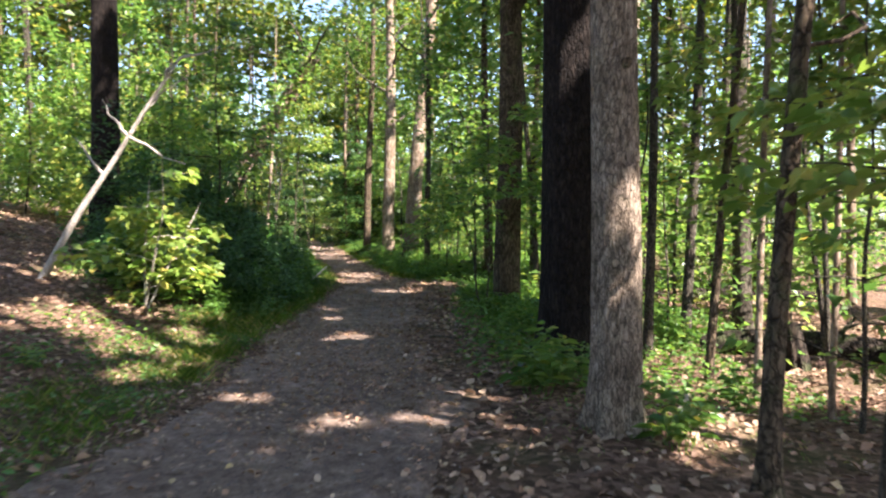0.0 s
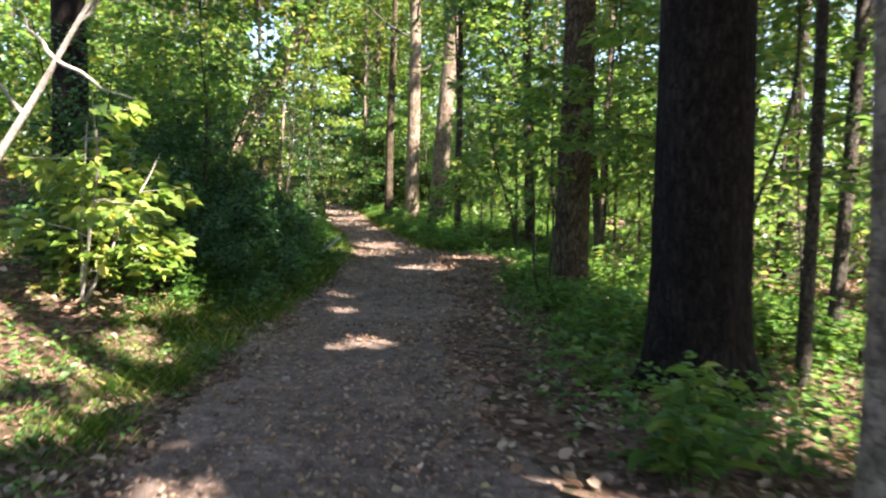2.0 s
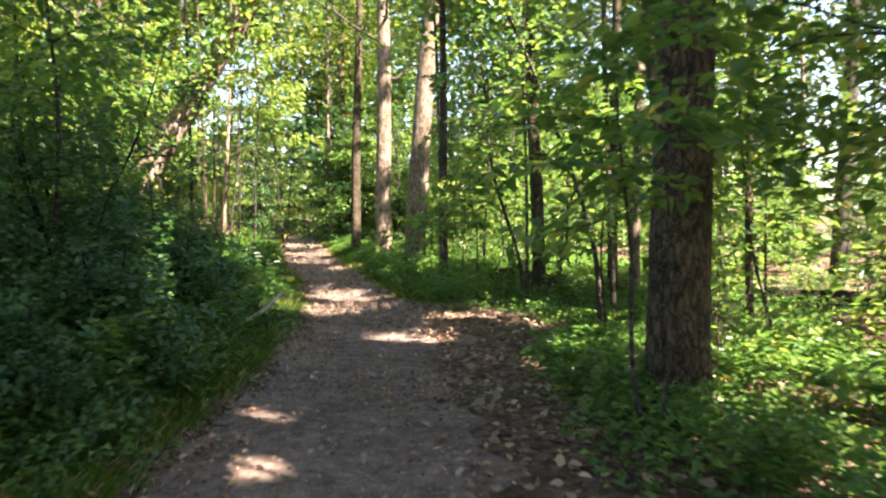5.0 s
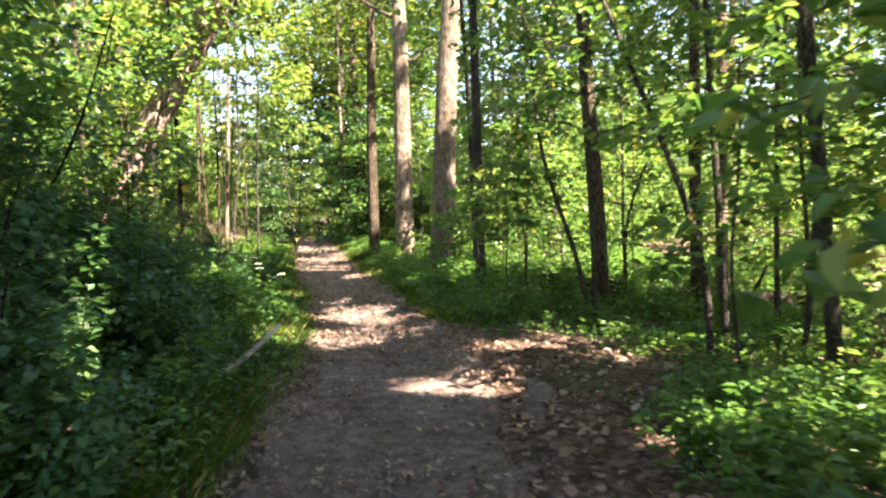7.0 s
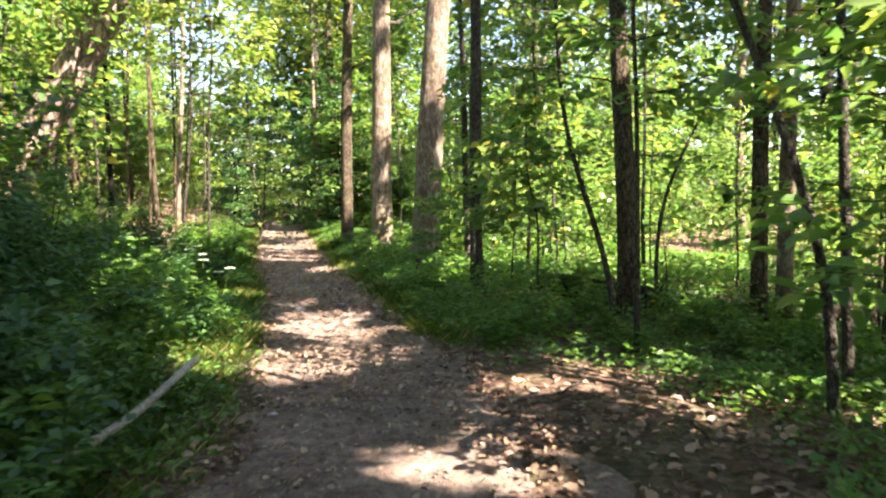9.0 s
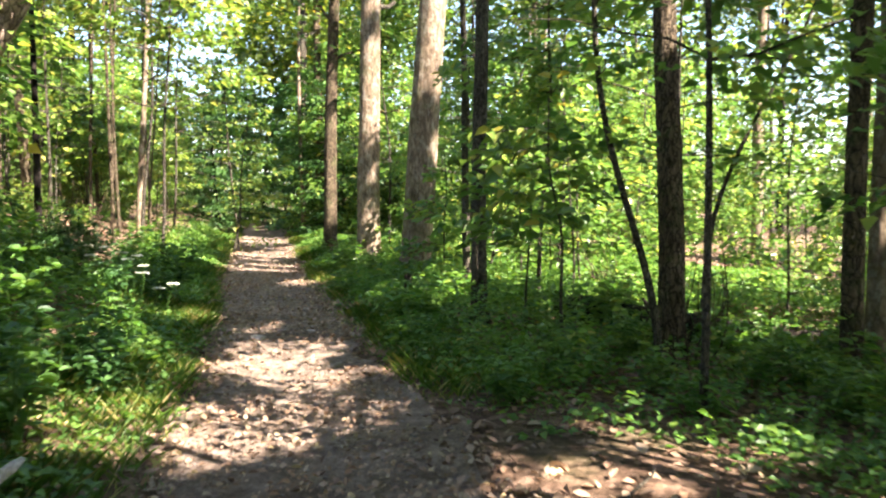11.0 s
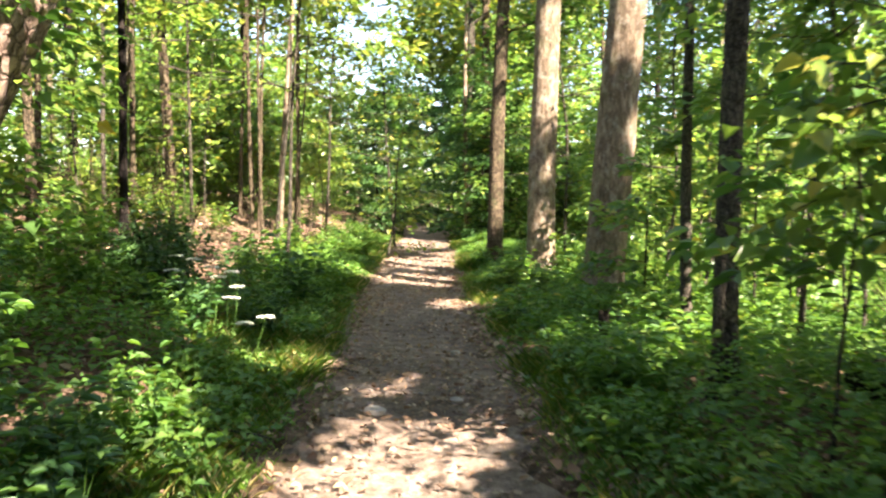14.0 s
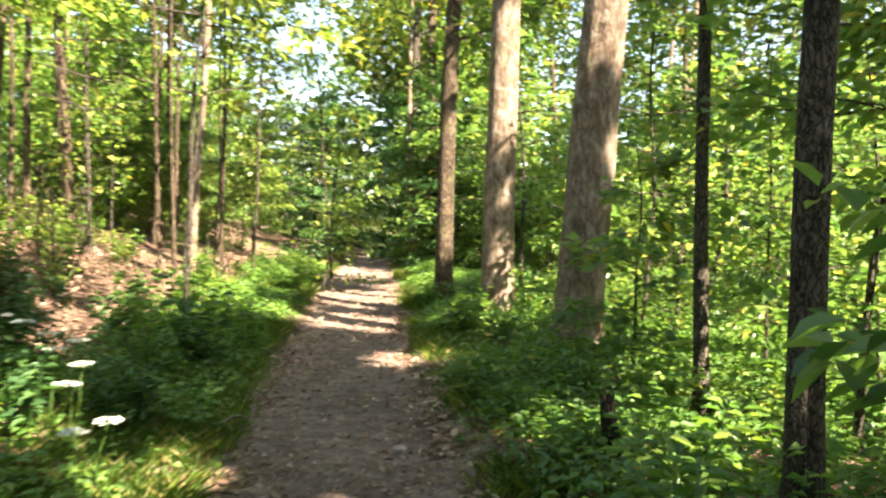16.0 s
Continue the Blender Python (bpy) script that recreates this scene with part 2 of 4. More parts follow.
def ground_z(x, y):
    """Height of the forest floor: a bank up to the one side of the trail, nearly level on the other."""
    x, y = np.asarray(x, float), np.asarray(y, float)
    s = np.maximum(left_edge(y) - x - 0.7, 0)
    z = 0.30 * s / (1 + 0.045 * s)
    r = np.maximum(x - right_edge(y) - 0.8, 0)
    z = z - 0.05 * r / (1 + 0.05 * r)
    off = np.clip((np.maximum(s, r)) / 1.5, 0, 1)
    z = z + off * (0.22 * (field(x, y, 0.35, 1) - 0.5) + 0.08 * (field(x, y, 1.3, 2) - 0.5))
    return z


def raw_mesh(name, verts, faces, mat, smooth=False):
    """Mesh from an array of corners and an array of faces of one size."""
    me = bpy.data.meshes.new(name)
    verts, faces = np.asarray(verts, np.float32), np.asarray(faces, np.int32)
    n, k = faces.shape
    me.vertices.add(len(verts))
    me.vertices.foreach_set("co", verts.ravel())
    me.loops.add(n * k)
    me.loops.foreach_set("vertex_index", faces.ravel())
    me.polygons.add(n)
    me.polygons.foreach_set("loop_start", np.arange(0, n * k, k, dtype=np.int32))
    me.polygons.foreach_set("loop_total", np.full(n, k, np.int32))
    if smooth:
        me.polygons.foreach_set("use_smooth", np.ones(n, bool))
    me.update(calc_edges=True)
    me.materials.append(mat)
    return me


def unit(a):
    return a / np.maximum(np.linalg.norm(a, axis=-1, keepdims=True), 1e-9)


def leaf_arrays(pos, along, up, length, width, full=True, droop=0.15):
    """Corners and faces of folded leaf blades: base at pos, pointing along, facing up."""
    n = len(pos)
    along = unit(along)
    side = unit(np.cross(along, up))
    nrm = np.cross(side, along)
    length, width = np.broadcast_to(length, n)[:, None], np.broadcast_to(width, n)[:, None]
    tip = pos + along * length - nrm * length * droop
    if full:
        a, b = pos + along * length * 0.28, pos + along * length * 0.66 - nrm * length * droop * 0.3
        lift = nrm * width * 0.22
        v = np.stack([pos, a + side * width * 0.46 + lift, b + side * width * 0.36 + lift, tip, b - side * width * 0.36 + lift, a - side * width * 0.46 + lift], 1).reshape(-1, 3)
        base = np.arange(n)[:, None] * 6
        f = np.stack([base + [0, 3, 2, 1], base + [0, 5, 4, 3]], 1).reshape(-1, 4)
    else:
        mid = pos + along * length * 0.42 + nrm * width * 0.2
        v = np.stack([pos, mid + side * width * 0.5, tip, mid - side * width * 0.5], 1).reshape(-1, 3)
        base = np.arange(n)[:, None] * 4
        f = np.stack([base + [0, 2, 1], base + [0, 3, 2]], 1).reshape(-1, 3)
    return v, f


def tube_arrays(points, radii, sides=8, rough=0.0, seed=0, ridges=0):
    """Corners and quads of a tapering round limb along points."""
    p, r = np.asarray(points, float), np.asarray(radii, float)
    d = unit(np.gradient(p, axis=0))
    ref = np.where(np.abs(d[:, 2:3]) > 0.9, np.array([[1.0, 0, 0]]), np.array([[0, 0, 1.0]]))
    a = unit(np.cross(d, ref))
    b = np.cross(d, a)
    th = np.linspace(0, 2 * np.pi, sides, endpoint=False)
    rr = np.repeat(r[:, None], sides, 1)
    if rough:
        s = np.cumsum(np.r_[0, np.linalg.norm(np.diff(p, axis=0), axis=1)])[:, None]
        k = (th / (2 * np.pi) * 64)[None, :]
        rr = rr * (1 + rough * (field(k * 0.25 + seed * 9.1, s * 0.8, 1.0, 3) - 0.5) * 2)
        if ridges:
            warp = (field(k * 0.125, s * 2.0 + seed, 1.0, 4) - 0.5) * 5.0 + (field(k * 0.5, s * 4.0, 1.0, 5) - 0.5) * 3.4
            rr = rr + 0.011 * np.abs(np.sin(th[None, :] * ridges / 2 + warp)) ** 0.7 * np.minimum(1, r[:, None] / 0.15) - 0.006
            rr = rr + 0.006 * (field(k * 1.0 + seed, s * 9.0, 1.0, 0) - 0.5)
    v = p[:, None] + rr[..., None] * (np.cos(th)[None, :, None] * a[:, None] + np.sin(th)[None, :, None] * b[:, None])
    n = len(p)
    i = np.arange(n - 1)[:, None] * sides
    j = np.arange(sides)[None, :]
    jn = (j + 1) % sides
    f = np.stack([i + j, i + jn, i + sides + jn, i + sides + j], -1).reshape(-1, 4)
    return v.reshape(-1, 3), f


def merge(chunks):
    vs, fs, k = [], [], 0
    for v, f in chunks:
        vs.append(v)
        fs.append(f + k)
        k += len(v)
    return np.concatenate(vs), np.concatenate(fs)


def part_mesh(name, me, parent, label=""):
    ob = new(name, me)
    ob.parent = parent
    if label:
        tagged(ob, label)
    return ob


def wobble(a, b, n, amp, seed):
    """A slightly crooked line from a to b."""
    r = np.random.default_rng(seed)
    t = np.linspace(0, 1, n)[:, None]
    p = np.asarray(a) * (1 - t) + np.asarray(b) * t
    off = np.zeros((n, 3))
    for k in range(1, 4):
        off += np.sin(t * np.pi * k * 1.3 + r.random() * 6) * (r.random(3) - 0.5) * amp / k
    off -= off[0] * (1 - t) + 0
    return p + off


# ---------- ground and trail ----------
def graded(lo, hi, fine_lo, fine_hi, step, growth=1.25):
    mid = list(np.arange(fine_lo, fine_hi + step / 2, step))
    s, v = step, fine_lo
    low = []
    while v > lo:
        s *= growth
        v -= s
        low.append(v)
    s, v = step, fine_hi
    high = []
    while v < hi:
        s *= growth
        v += s
        high.append(v)
    return np.array(low[::-1] + mid + high)


def build_ground():
    xs, ys = graded(-700, 700, -12, 9, 0.22), graded(-700, 900, 1, 44, 0.3)
    X, Y = np.meshgrid(xs, ys)
    Z = ground_z(X, Y)
    on = (X > left_edge(Y) + 0.15) & (X < right_edge(Y) - 0.15)
    Z = np.where(on, Z - 0.06, Z)
    n, m = X.shape
    i = (np.arange(n - 1)[:, None] * m + np.arange(m - 1)[None, :]).ravel()
    f = np.stack([i, i + 1, i + m + 1, i + m], 1)
    ob = new("ground", raw_mesh("ground", np.stack([X, Y, Z], -1).reshape(-1, 3), f, FLOOR, True))
    tagged(ob, "brown forest floor of leaf litter and soil", "ground", kind="structure")


def build_trail():
    ys = np.concatenate([np.arange(-20, 1, 0.5), np.arange(1, 42, 0.1), np.arange(42, 130, 1.0)])
    u = np.linspace(0, 1, 31)
    rows = []
    for y in ys:
        l = left_edge(y) - 0.10 + 0.45 * (field(0.0, y, 1.1, 2) - 0.5) + 0.22 * (field(3.0, y, 4.0, 3) - 0.5)
        r = right_edge(y) + 0.10 + 0.50 * (field(9.0, y, 0.9, 4) - 0.5) + 0.24 * (field(7.0, y, 4.0, 5) - 0.5)
        x = l + (r - l) * u
        z = 0.012 - 0.035 * np.sin(u * np.pi) + 0.03 * (field(x, y, 1.6, 0) - 0.5) + 0.018 * (field(x, y, 6.0, 1) - 0.5)
        z[0] = z[-1] = -0.06
        z[1] -= 0.005
        z[-2] -= 0.005
        rows.append(np.stack([x, np.full_like(x, y), z], 1))
    v = np.concatenate(rows)
    n, m = len(ys), len(u)
    i = (np.arange(n - 1)[:, None] * m + np.arange(m - 1)[None, :]).ravel()
    f = np.stack([i, i + 1, i + m + 1, i + m], 1)
    ob = new("trail", raw_mesh("trail", v, f, EARTH, True))
    tagged(ob, "trodden grey-brown earth footpath with pebbles through woods", "path", kind="structure")


build_ground()
build_trail()

# ---------- canopy light ----------
# places on the trail and banks where sun comes through the crowns: x, y, radius
OPEN_START = [(1.85, 5.3, 0.35), (-1.15, 5.35, 0.12), (0.55, 5.4, 0.25), (-0.78, 6.05, 0.26), (-0.1, 6.1, 0.2), (2.4, 6.4, 0.5), (-1.75, 6.9, 0.26), (-2.9, 7.6, 0.35), (3.0, 8.0, 0.9),
    (-2.7, 8.3, 0.3), (-3.6, 8.6, 0.4), (-3.2, 9.2, 0.4), (-4.8, 9.4, 0.7), (-3.3, 9.9, 0.5), (-1.1, 10.5, 0.4), (-4.4, 10.8, 0.9), (-3.6, 11.2, 0.6), (-1.75, 12.3, 0.35)]
OPEN_MIDDLE = [(-4.3, 16.8, 0.35), (-1.8, 13.5, 0.3), (3.0, 14.0, 0.7), (1.9, 14.2, 0.5), (1.8, 15.2, 0.5), (0.5, 15.2, 0.35), (1.5, 16.0, 0.6), (2.2, 16.6, 0.6), (-0.9, 17.2, 0.5), (-3.3, 20.4, 0.6),
    (-0.3, 17.7, 0.45), (0.5, 18.0, 0.5), (1.2, 18.2, 0.4), (-3.0, 21.5, 0.5), (-3.4, 18.5, 0.15), (-0.5, 18.9, 0.4), (0.6, 19.3, 0.5), (-3.9, 15.6, 0.3), (-3.1, 19.5, 0.25),
    (0.2, 19.6, 0.35), (-2.0, 19.8, 0.55), (-1.5, 20.3, 0.4), (-2.05, 20.4, 0.55), (-3.5, 20.7, 0.5)]
OPEN_BEND = [(-2.0, 21.0, 0.6), (-4.8, 21.6, 0.3), (-3.9, 22.0, 0.45), (-1.6, 25.6, 0.5), (-2.4, 22.2, 0.65), (-2.3, 22.3, 0.6), (-4.4, 22.6, 0.35), (-2.8, 23.7, 0.25),
    (0.4, 23.8, 0.2), (-3.9, 24.2, 0.35), (-1.0, 24.5, 0.5), (0.2, 25.5, 0.7), (-0.9, 26.5, 0.5), (-2.9, 28.5, 0.5), (-6.5, 30.0, 0.8), (-6.3, 31.2, 0.6), (-2.2, 31.5, 0.9),
    (-7.2, 31.8, 0.9), (-4.9, 34.6, 0.9), (-5.0, 35.5, 1.1), (-8.6, 35.5, 1.6), (-4.6, 38.0, 1.0), (-9.7, 39.6, 1.5)]
SUN_SPOTS = OPEN_START + OPEN_MIDDLE + OPEN_BEND


def lit_share(x, y):
    """How open the crowns are above each place, along the sun."""
    n = 0.55 * field(x, y, 0.32, 0) + 0.3 * field(x, y, 1.1, 1) + 0.15 * field(x, y, 2.6, 2)
    side = np.clip((x - right_edge(y) - 0.3) / 1.9, 0, 1)
    side = np.maximum(side, np.clip((left_edge(y) - x - 4.0) / 6, 0, 1) * 0.7)
    glade = 0.30 * np.exp(-((x + 9.0) ** 2 + (y - 34.0) ** 2) / 36.0) + 0.24 * np.exp(-((x - 5.0) ** 2 + (y - 28.0) ** 2) / 20.0)
    gloom = 0.10 * np.clip((15.0 - y) / 4, 0, 1) * (1 - side) + 0.33 * np.exp(-((x - 1.9) ** 2 + (y - 20.6) ** 2) / 7.0) + 0.32 * np.exp(-((x - 0.9) ** 2 + (y - 11.3) ** 2) / 5.0) + 0.3 * np.exp(-((x + 3.3) ** 2 + (y - 27.5) ** 2) / 6.0) + 0.34 * np.exp(-((x + 5.2) ** 2 + (y - 15.5) ** 2) / 12.0)
    for gx, gy, wide, deep in ((1.1, 9.5, 2.5, 0.36), (0.4, 14.2, 3.0, 0.22), (-2.6, 30.8, 5.0, 0.25), (-1.5, 38.0, 20.0, 0.28), (-2.9, 5.2, 4.0, 0.14), (0.3, 22.2, 2.5, 0.2), (-7.0, 47.0, 60.0, 0.3), (2.3, 5.6, 3.0, 0.25), (-7.0, 20.0, 18.0, 0.22)):
        gloom = gloom + deep * np.exp(-((x - gx) ** 2 + (y - gy) ** 2) / wide)
    return n + 0.33 * side + glade - gloom


def shaded(p):
    """True for the leaves that stay: those whose shade does not fall on an open spot."""
    k = p[:, 2] / SUN.z
    gx, gy = p[:, 0] - SUN.x * k, p[:, 1] - SUN.y * k
    stay = lit_share(gx, gy) < 0.60
    for x, y, r in SUN_SPOTS:
        d = np.hypot(gx - x, (gy - y) / 1.25) / (r + 0.14)
        stay &= d + 0.9 * (field(gx, gy, 2.3, 3) - 0.5) > 1.0
    for x, y, z, r in ((1.62, 5.75, 1.75, 0.5), (1.60, 5.8, 1.0, 0.4), (-4.9, 10.6, 1.6, 0.6), (-4.2, 10.6, 2.7, 0.6), (-0.3, 21.9, 1.9, 0.6), (-4.6, 24.3, 0.5, 0.5), (-1.0, 29.1, 4.6, 0.8), (-1.0, 29.1, 3.6, 0.6), (-2.1, 32.0, 0.9, 0.6), (-2.1, 32.0, 2.0, 0.3), (-2.0, 32.0, 3.1, 0.35), (-0.95, 29.0, 5.8, 0.8), (-6.1, 24.0, 3.3, 1.0), (-5.5, 24.0, 4.3, 0.8)):
        ex, ey = x - SUN.x * z / SUN.z, y - SUN.y * z / SUN.z
        stay &= ~((np.hypot(gx - ex, gy - ey) < r) & (p[:, 2] > z))
    return stay


def in_sky_gap(p, wide=1.9):
    """True near the line along which the crowns stand open to the sky."""
    a, d = np.array((-8.0, 38.0, 6.6)), np.array((-14.0, 52.0, 9.6))
    t = np.clip((p - a) @ d / (d @ d), 0, 1)
    near = p - a - t[:, None] * d
    return np.linalg.norm(near * np.array((1, 1, 0.8)), axis=1) < wide + 2.2 * (field(p[:, 0] + p[:, 2], p[:, 1], 0.5, 4) - 0.5)


# ---------- trees ----------
def trunk_part(root, h, r0, lean, bark, sides, segs, seed, ridges, flare=0.5, crook=0.10):
    zs = np.concatenate([np.linspace(-0.25, 0.9, max(6, segs // 5)), np.linspace(1.0, h, segs)])
    t = np.clip(zs / h, 0, 1)
    r = r0 * (1 - 0.72 * t ** 1.1) * (1 + flare * np.exp(-np.maximum(zs + 0.1, 0) / 0.22))
    rs = np.random.default_rng(seed)
    ph = rs.random(4) * 6
    x = lean[0] * zs + crook * (np.sin(zs * 0.45 + ph[0]) - np.sin(ph[0])) * np.minimum(1, zs / 3) * 0.5
    y = lean[1] * zs + crook * (np.sin(zs * 0.37 + ph[1]) - np.sin(ph[1])) * np.minimum(1, zs / 3) * 0.5
    pts = np.stack([x, y, zs], 1)
    v, f = tube_arrays(pts, r, sides, 0.05, seed, ridges=ridges)
    if flare > 0.2 and sides >= 20:
        th = np.tile(np.linspace(0, 2 * np.pi, sides, endpoint=False), len(zs))
        zz = np.repeat(zs, sides)
        c = np.repeat(pts, sides, 0)
        roots = 1 + 0.28 * np.exp(-np.maximum(zz, 0) / 0.2) * np.sin(th * 5 + ph[2])
        v = c + (v - c) * roots[:, None]
    return part_mesh("trunk", raw_mesh("trunk", v, f, bark, True), root), pts, r


def limbs_and_crown(root, pts, r, h, crown, leaves, bark, leafmat, seed, world_at, sift=True, leaf=0.33):
    rs = np.random.default_rng(seed + 50)
    low, rad = crown
    bark = BARK_THIN if bark == BARK_PALE else bark
    pos, ends = [], []
    for k in range(9):
        z = low + (h - low) * (k + rs.random()) / 9.5
        i = int(np.argmin(np.abs(pts[:, 2] - z)))
        az = k * 2.4 + rs.random() * 0.8
        reach = rad * (0.55 + 0.45 * rs.random()) * (1.0 - 0.5 * max(0, (z - low) / (h - low) - 0.5))
        a = pts[i]
        b = a + np.array([math.cos(az) * reach, math.sin(az) * reach, reach * (0.35 + 0.4 * rs.random())])
        line = wobble(a, b, 7, 0.5, seed * 31 + k)
        rr = np.linspace(r[i] * 0.32, 0.01, 7)
        v, f = tube_arrays(line, rr, 6)
        part_mesh("limb", raw_mesh("limb", v, f, bark, True), root)
        ends.append(line)
    ends = np.concatenate([e[2:] for e in ends])
    n = leaves
    c = ends[rs.integers(0, len(ends), n)]
    clump = c + rs.normal(size=(n, 3)) * np.array([rad * 0.30, rad * 0.30, 0.8])
    p = clump
    if sift:
        w = p + np.array(world_at)
        p = p[shaded(w) & ~in_sky_gap(w)]
    n = len(p)
    if n < 3:
        return
    d = rs.normal(size=(n, 3)) * np.array([1, 1, 0.35])
    up = rs.normal(size=(n, 3)) * 0.45 + np.array([0, 0, 1.0])
    s = leaf * rs.uniform(0.6, 1.3, n)
    v, f = leaf_arrays(p, d, up, s, s * 0.72, full=False)
    tagged(part_mesh("crown", raw_mesh("crown", v, f, leafmat), root), kind="stuff")


def tree(name, x, y, dia, h, lean, bark, label, seed, sides=16, segs=24, ridges=0, crown=(9.0, 4.2), leaves=4200, flare=0.5, group="", leafmat=None, leaf=0.33):
    z = float(ground_z(x, y))
    root = new(name)
    root.location = (x, y, z)
    tagged(root, label, "tree", group)
    trunk, pts, r = trunk_part(root, h, dia / 2, lean, bark, sides, segs, seed, ridges, flare)
    limbs_and_crown(root, pts, r, h, crown, leaves, bark, leafmat or LEAF_CANOPY, seed, (x, y, z), True, leaf)
    return root


# the trees that stand close to the trail
oak = tree("oak_tree", 1.40, 5.85, 0.375, 17, (0.004, 0.0), BARK_OAK, "grey furrowed oak trunk beside the path, dappled by sun", 1, 72, 150, 30)
def knot(parent, z, turn, size):
    """Dark healed branch scar on a trunk."""
    bm = bmesh.new()
    bmesh.ops.create_icosphere(bm, subdivisions=3, radius=size)
    for vert in bm.verts:
        ring = math.hypot(vert.co.x, vert.co.z) / size
        vert.co.y *= 0.16 + 0.12 * math.cos(ring * 7)
        vert.co *= 1 + 0.15 * noise.noise(vert.co * 40)
    me = bpy.data.meshes.new("knot")
    bm.to_mesh(me)
    bm.free()
    me.materials.append(BARK_BROWN)
    ob = new("knot", me)
    ob.parent = parent
    ob.matrix_basis = Matrix.Rotation(turn, 4, "Z") @ Matrix.Translation((0, -0.168, z))
    tagged(ob, "dark knot in the bark")


for z, turn, size in ((2.72, 0.05, 0.042), (3.25, -0.1, 0.05)):
    knot(oak.children[0], z, turn, size)
tree("maple_tree", 1.60, 9.18, 0.76, 20, (0.006, 0.0), BARK_DARK_SHADED, "thick dark-barked tree trunk standing in shade", 2, 96, 120, 40)
tree("maple_tree", 1.16, 13.33, 0.44, 18, (0.01, 0.0), BARK_BROWN, "brown mossy trunk beside the path among ferny herbs", 3, 64, 110, 26, crown=(5.0, 3.2), leaves=8000, leaf=0.18, leafmat=LEAF_MID)
tree("slender_tree", 2.0, 4.55, 0.13, 11, (0.045, 0.03), BARK_BROWN, "slender brown tree with peeling bark at the path", 4, 28, 80, 10, (2.3, 0.8), 420, leafmat=LEAF_BRIGHT, leaf=0.13)
tree("pale_tree", -2.25, 32.3, 0.52, 18, (0.0, 0.0), BARK_PALE, "pale mottled trunk with sun-flecked base", 5, 48, 80, 0, crown=(4.6, 3.4), leaves=9000, leaf=0.18, leafmat=LEAF_MID)
tree("pale_tree", -1.2, 29.2, 0.58, 19, (0.078, 0.0), BARK_PALE, "pale grey trunk leaning slightly, sunlit higher up", 6, 56, 90, 0, crown=(5.4, 3.4), leaves=9000, leaf=0.18, leafmat=LEAF_MID)
tree("brown_tree", -3.35, 34.5, 0.34, 16, (0.02, 0.0), BARK_BROWN, "slim brown trunk close to the trail bend", 7, 32, 60, 12, crown=(4.0, 2.6), leaves=7000, leaf=0.18, leafmat=LEAF_MID)
tree("brown_tree", 1.40, 22.6, 0.26, 15, (-0.012, 0.0), BARK_BROWN, "dark slim trunk with pale patches above a fallen log", 8, 36, 70, 12, crown=(4.4, 2.6), leaves=6000, leaf=0.18, leafmat=LEAF_MID)
tree("slender_tree", -0.43, 23.86, 0.18, 14, (-0.012, 0.0), BARK_THIN, "straight dark slim trunk rising from green herbs", 9, 32, 70, 12, crown=(4.6, 2.4), leaves=5000, leaf=0.18, leafmat=LEAF_MID)
tree("slender_tree", -0.42, 26.1, 0.12, 11, (-0.035, 0.0), BARK_THIN, "thin dark trunk rising from green herbs", 10, 24, 60, 8, (6, 1.8), 700)
tree("old_tree", -7.2, 16.7, 0.62, 18, (0.02, 0.0), BARK_DARK_SHADED, "dark trunk standing on the leafy bank", 11, 48, 70, 24)
tree("dark_sapling", -6.1, 25.3, 0.09, 9, (0.01, 0.0), BARK_DARK_SHADED, "thin dark pole trunk on the bank", 12, 12, 24, 0, (6, 1.6), 500)
tree("pale_sapling", -7.3, 32.3, 0.13, 10, (0.04, 0.0), BARK_PALE, "pale brown trunk on the sunny bank", 13, 20, 30, 0, (6, 2), 700)
tree("pale_sapling", -7.7, 32.0, 0.08, 9, (-0.03, 0.0), BARK_BROWN, "thin brown trunk on the sunny bank", 14, 16, 30, 0, (6, 2), 700)
THIN_LEVEL = [(3.51, 11.0, 0.15, 0.05, 0), (3.0, 8.5, 0.1, 0.06, 1), (4.9, 12.5, 0.3, -0.01, 0), (3.07, 7.35, 0.07, 0.01, 2), (3.45, 6.7, 0.06, 0.02, 2), (2.62, 9.6, 0.12, 0.02, 0), (1.85, 18.3, 0.08, -0.02, 0), (2.54, 21.4, 0.19, 0.0, 1),
    (3.05, 21.9, 0.2, 0.01, 2), (2.95, 19.7, 0.07, 0.0, 0), (2.1, 16.5, 0.13, -0.07, 0), (3.2, 17.0, 0.1, -0.02, 1)]
THIN_BANK = [(-5.0, 46.0, 0.4, 0.0, 1), (-6.5, 52.0, 0.5, 0.0, 0), (-3.0, 44.0, 0.35, 0.02, 1), (-5.6, 45.3, 0.18, 0.0, 2), (-9.6, 31.0, 0.08, 0.03, 1), (-8.2, 33.6, 0.07, -0.03, 1), (-9.0, 35.2, 0.09, 0.05, 2), (-8.4, 36.3, 0.06, 0.0, 1),
    (-10.2, 36.8, 0.1, 0.02, 2), (-11.5, 33.0, 0.1, -0.02, 0), (-10.9, 30.2, 0.12, 0.02, 2), (-12.4, 35.5, 0.16, 0.0, 1), (-9.4, 38.6, 0.1, 0.03, 1), (-11.2, 39.8, 0.12, -0.02, 2), (-7.9, 34.6, 0.05, 0.06, 2), (-9.2, 30.0, 0.13, 0.05, 2),
    (-10.5, 34.0, 0.24, -0.03, 2), (-8.9, 27.5, 0.15, 0.0, 1)]
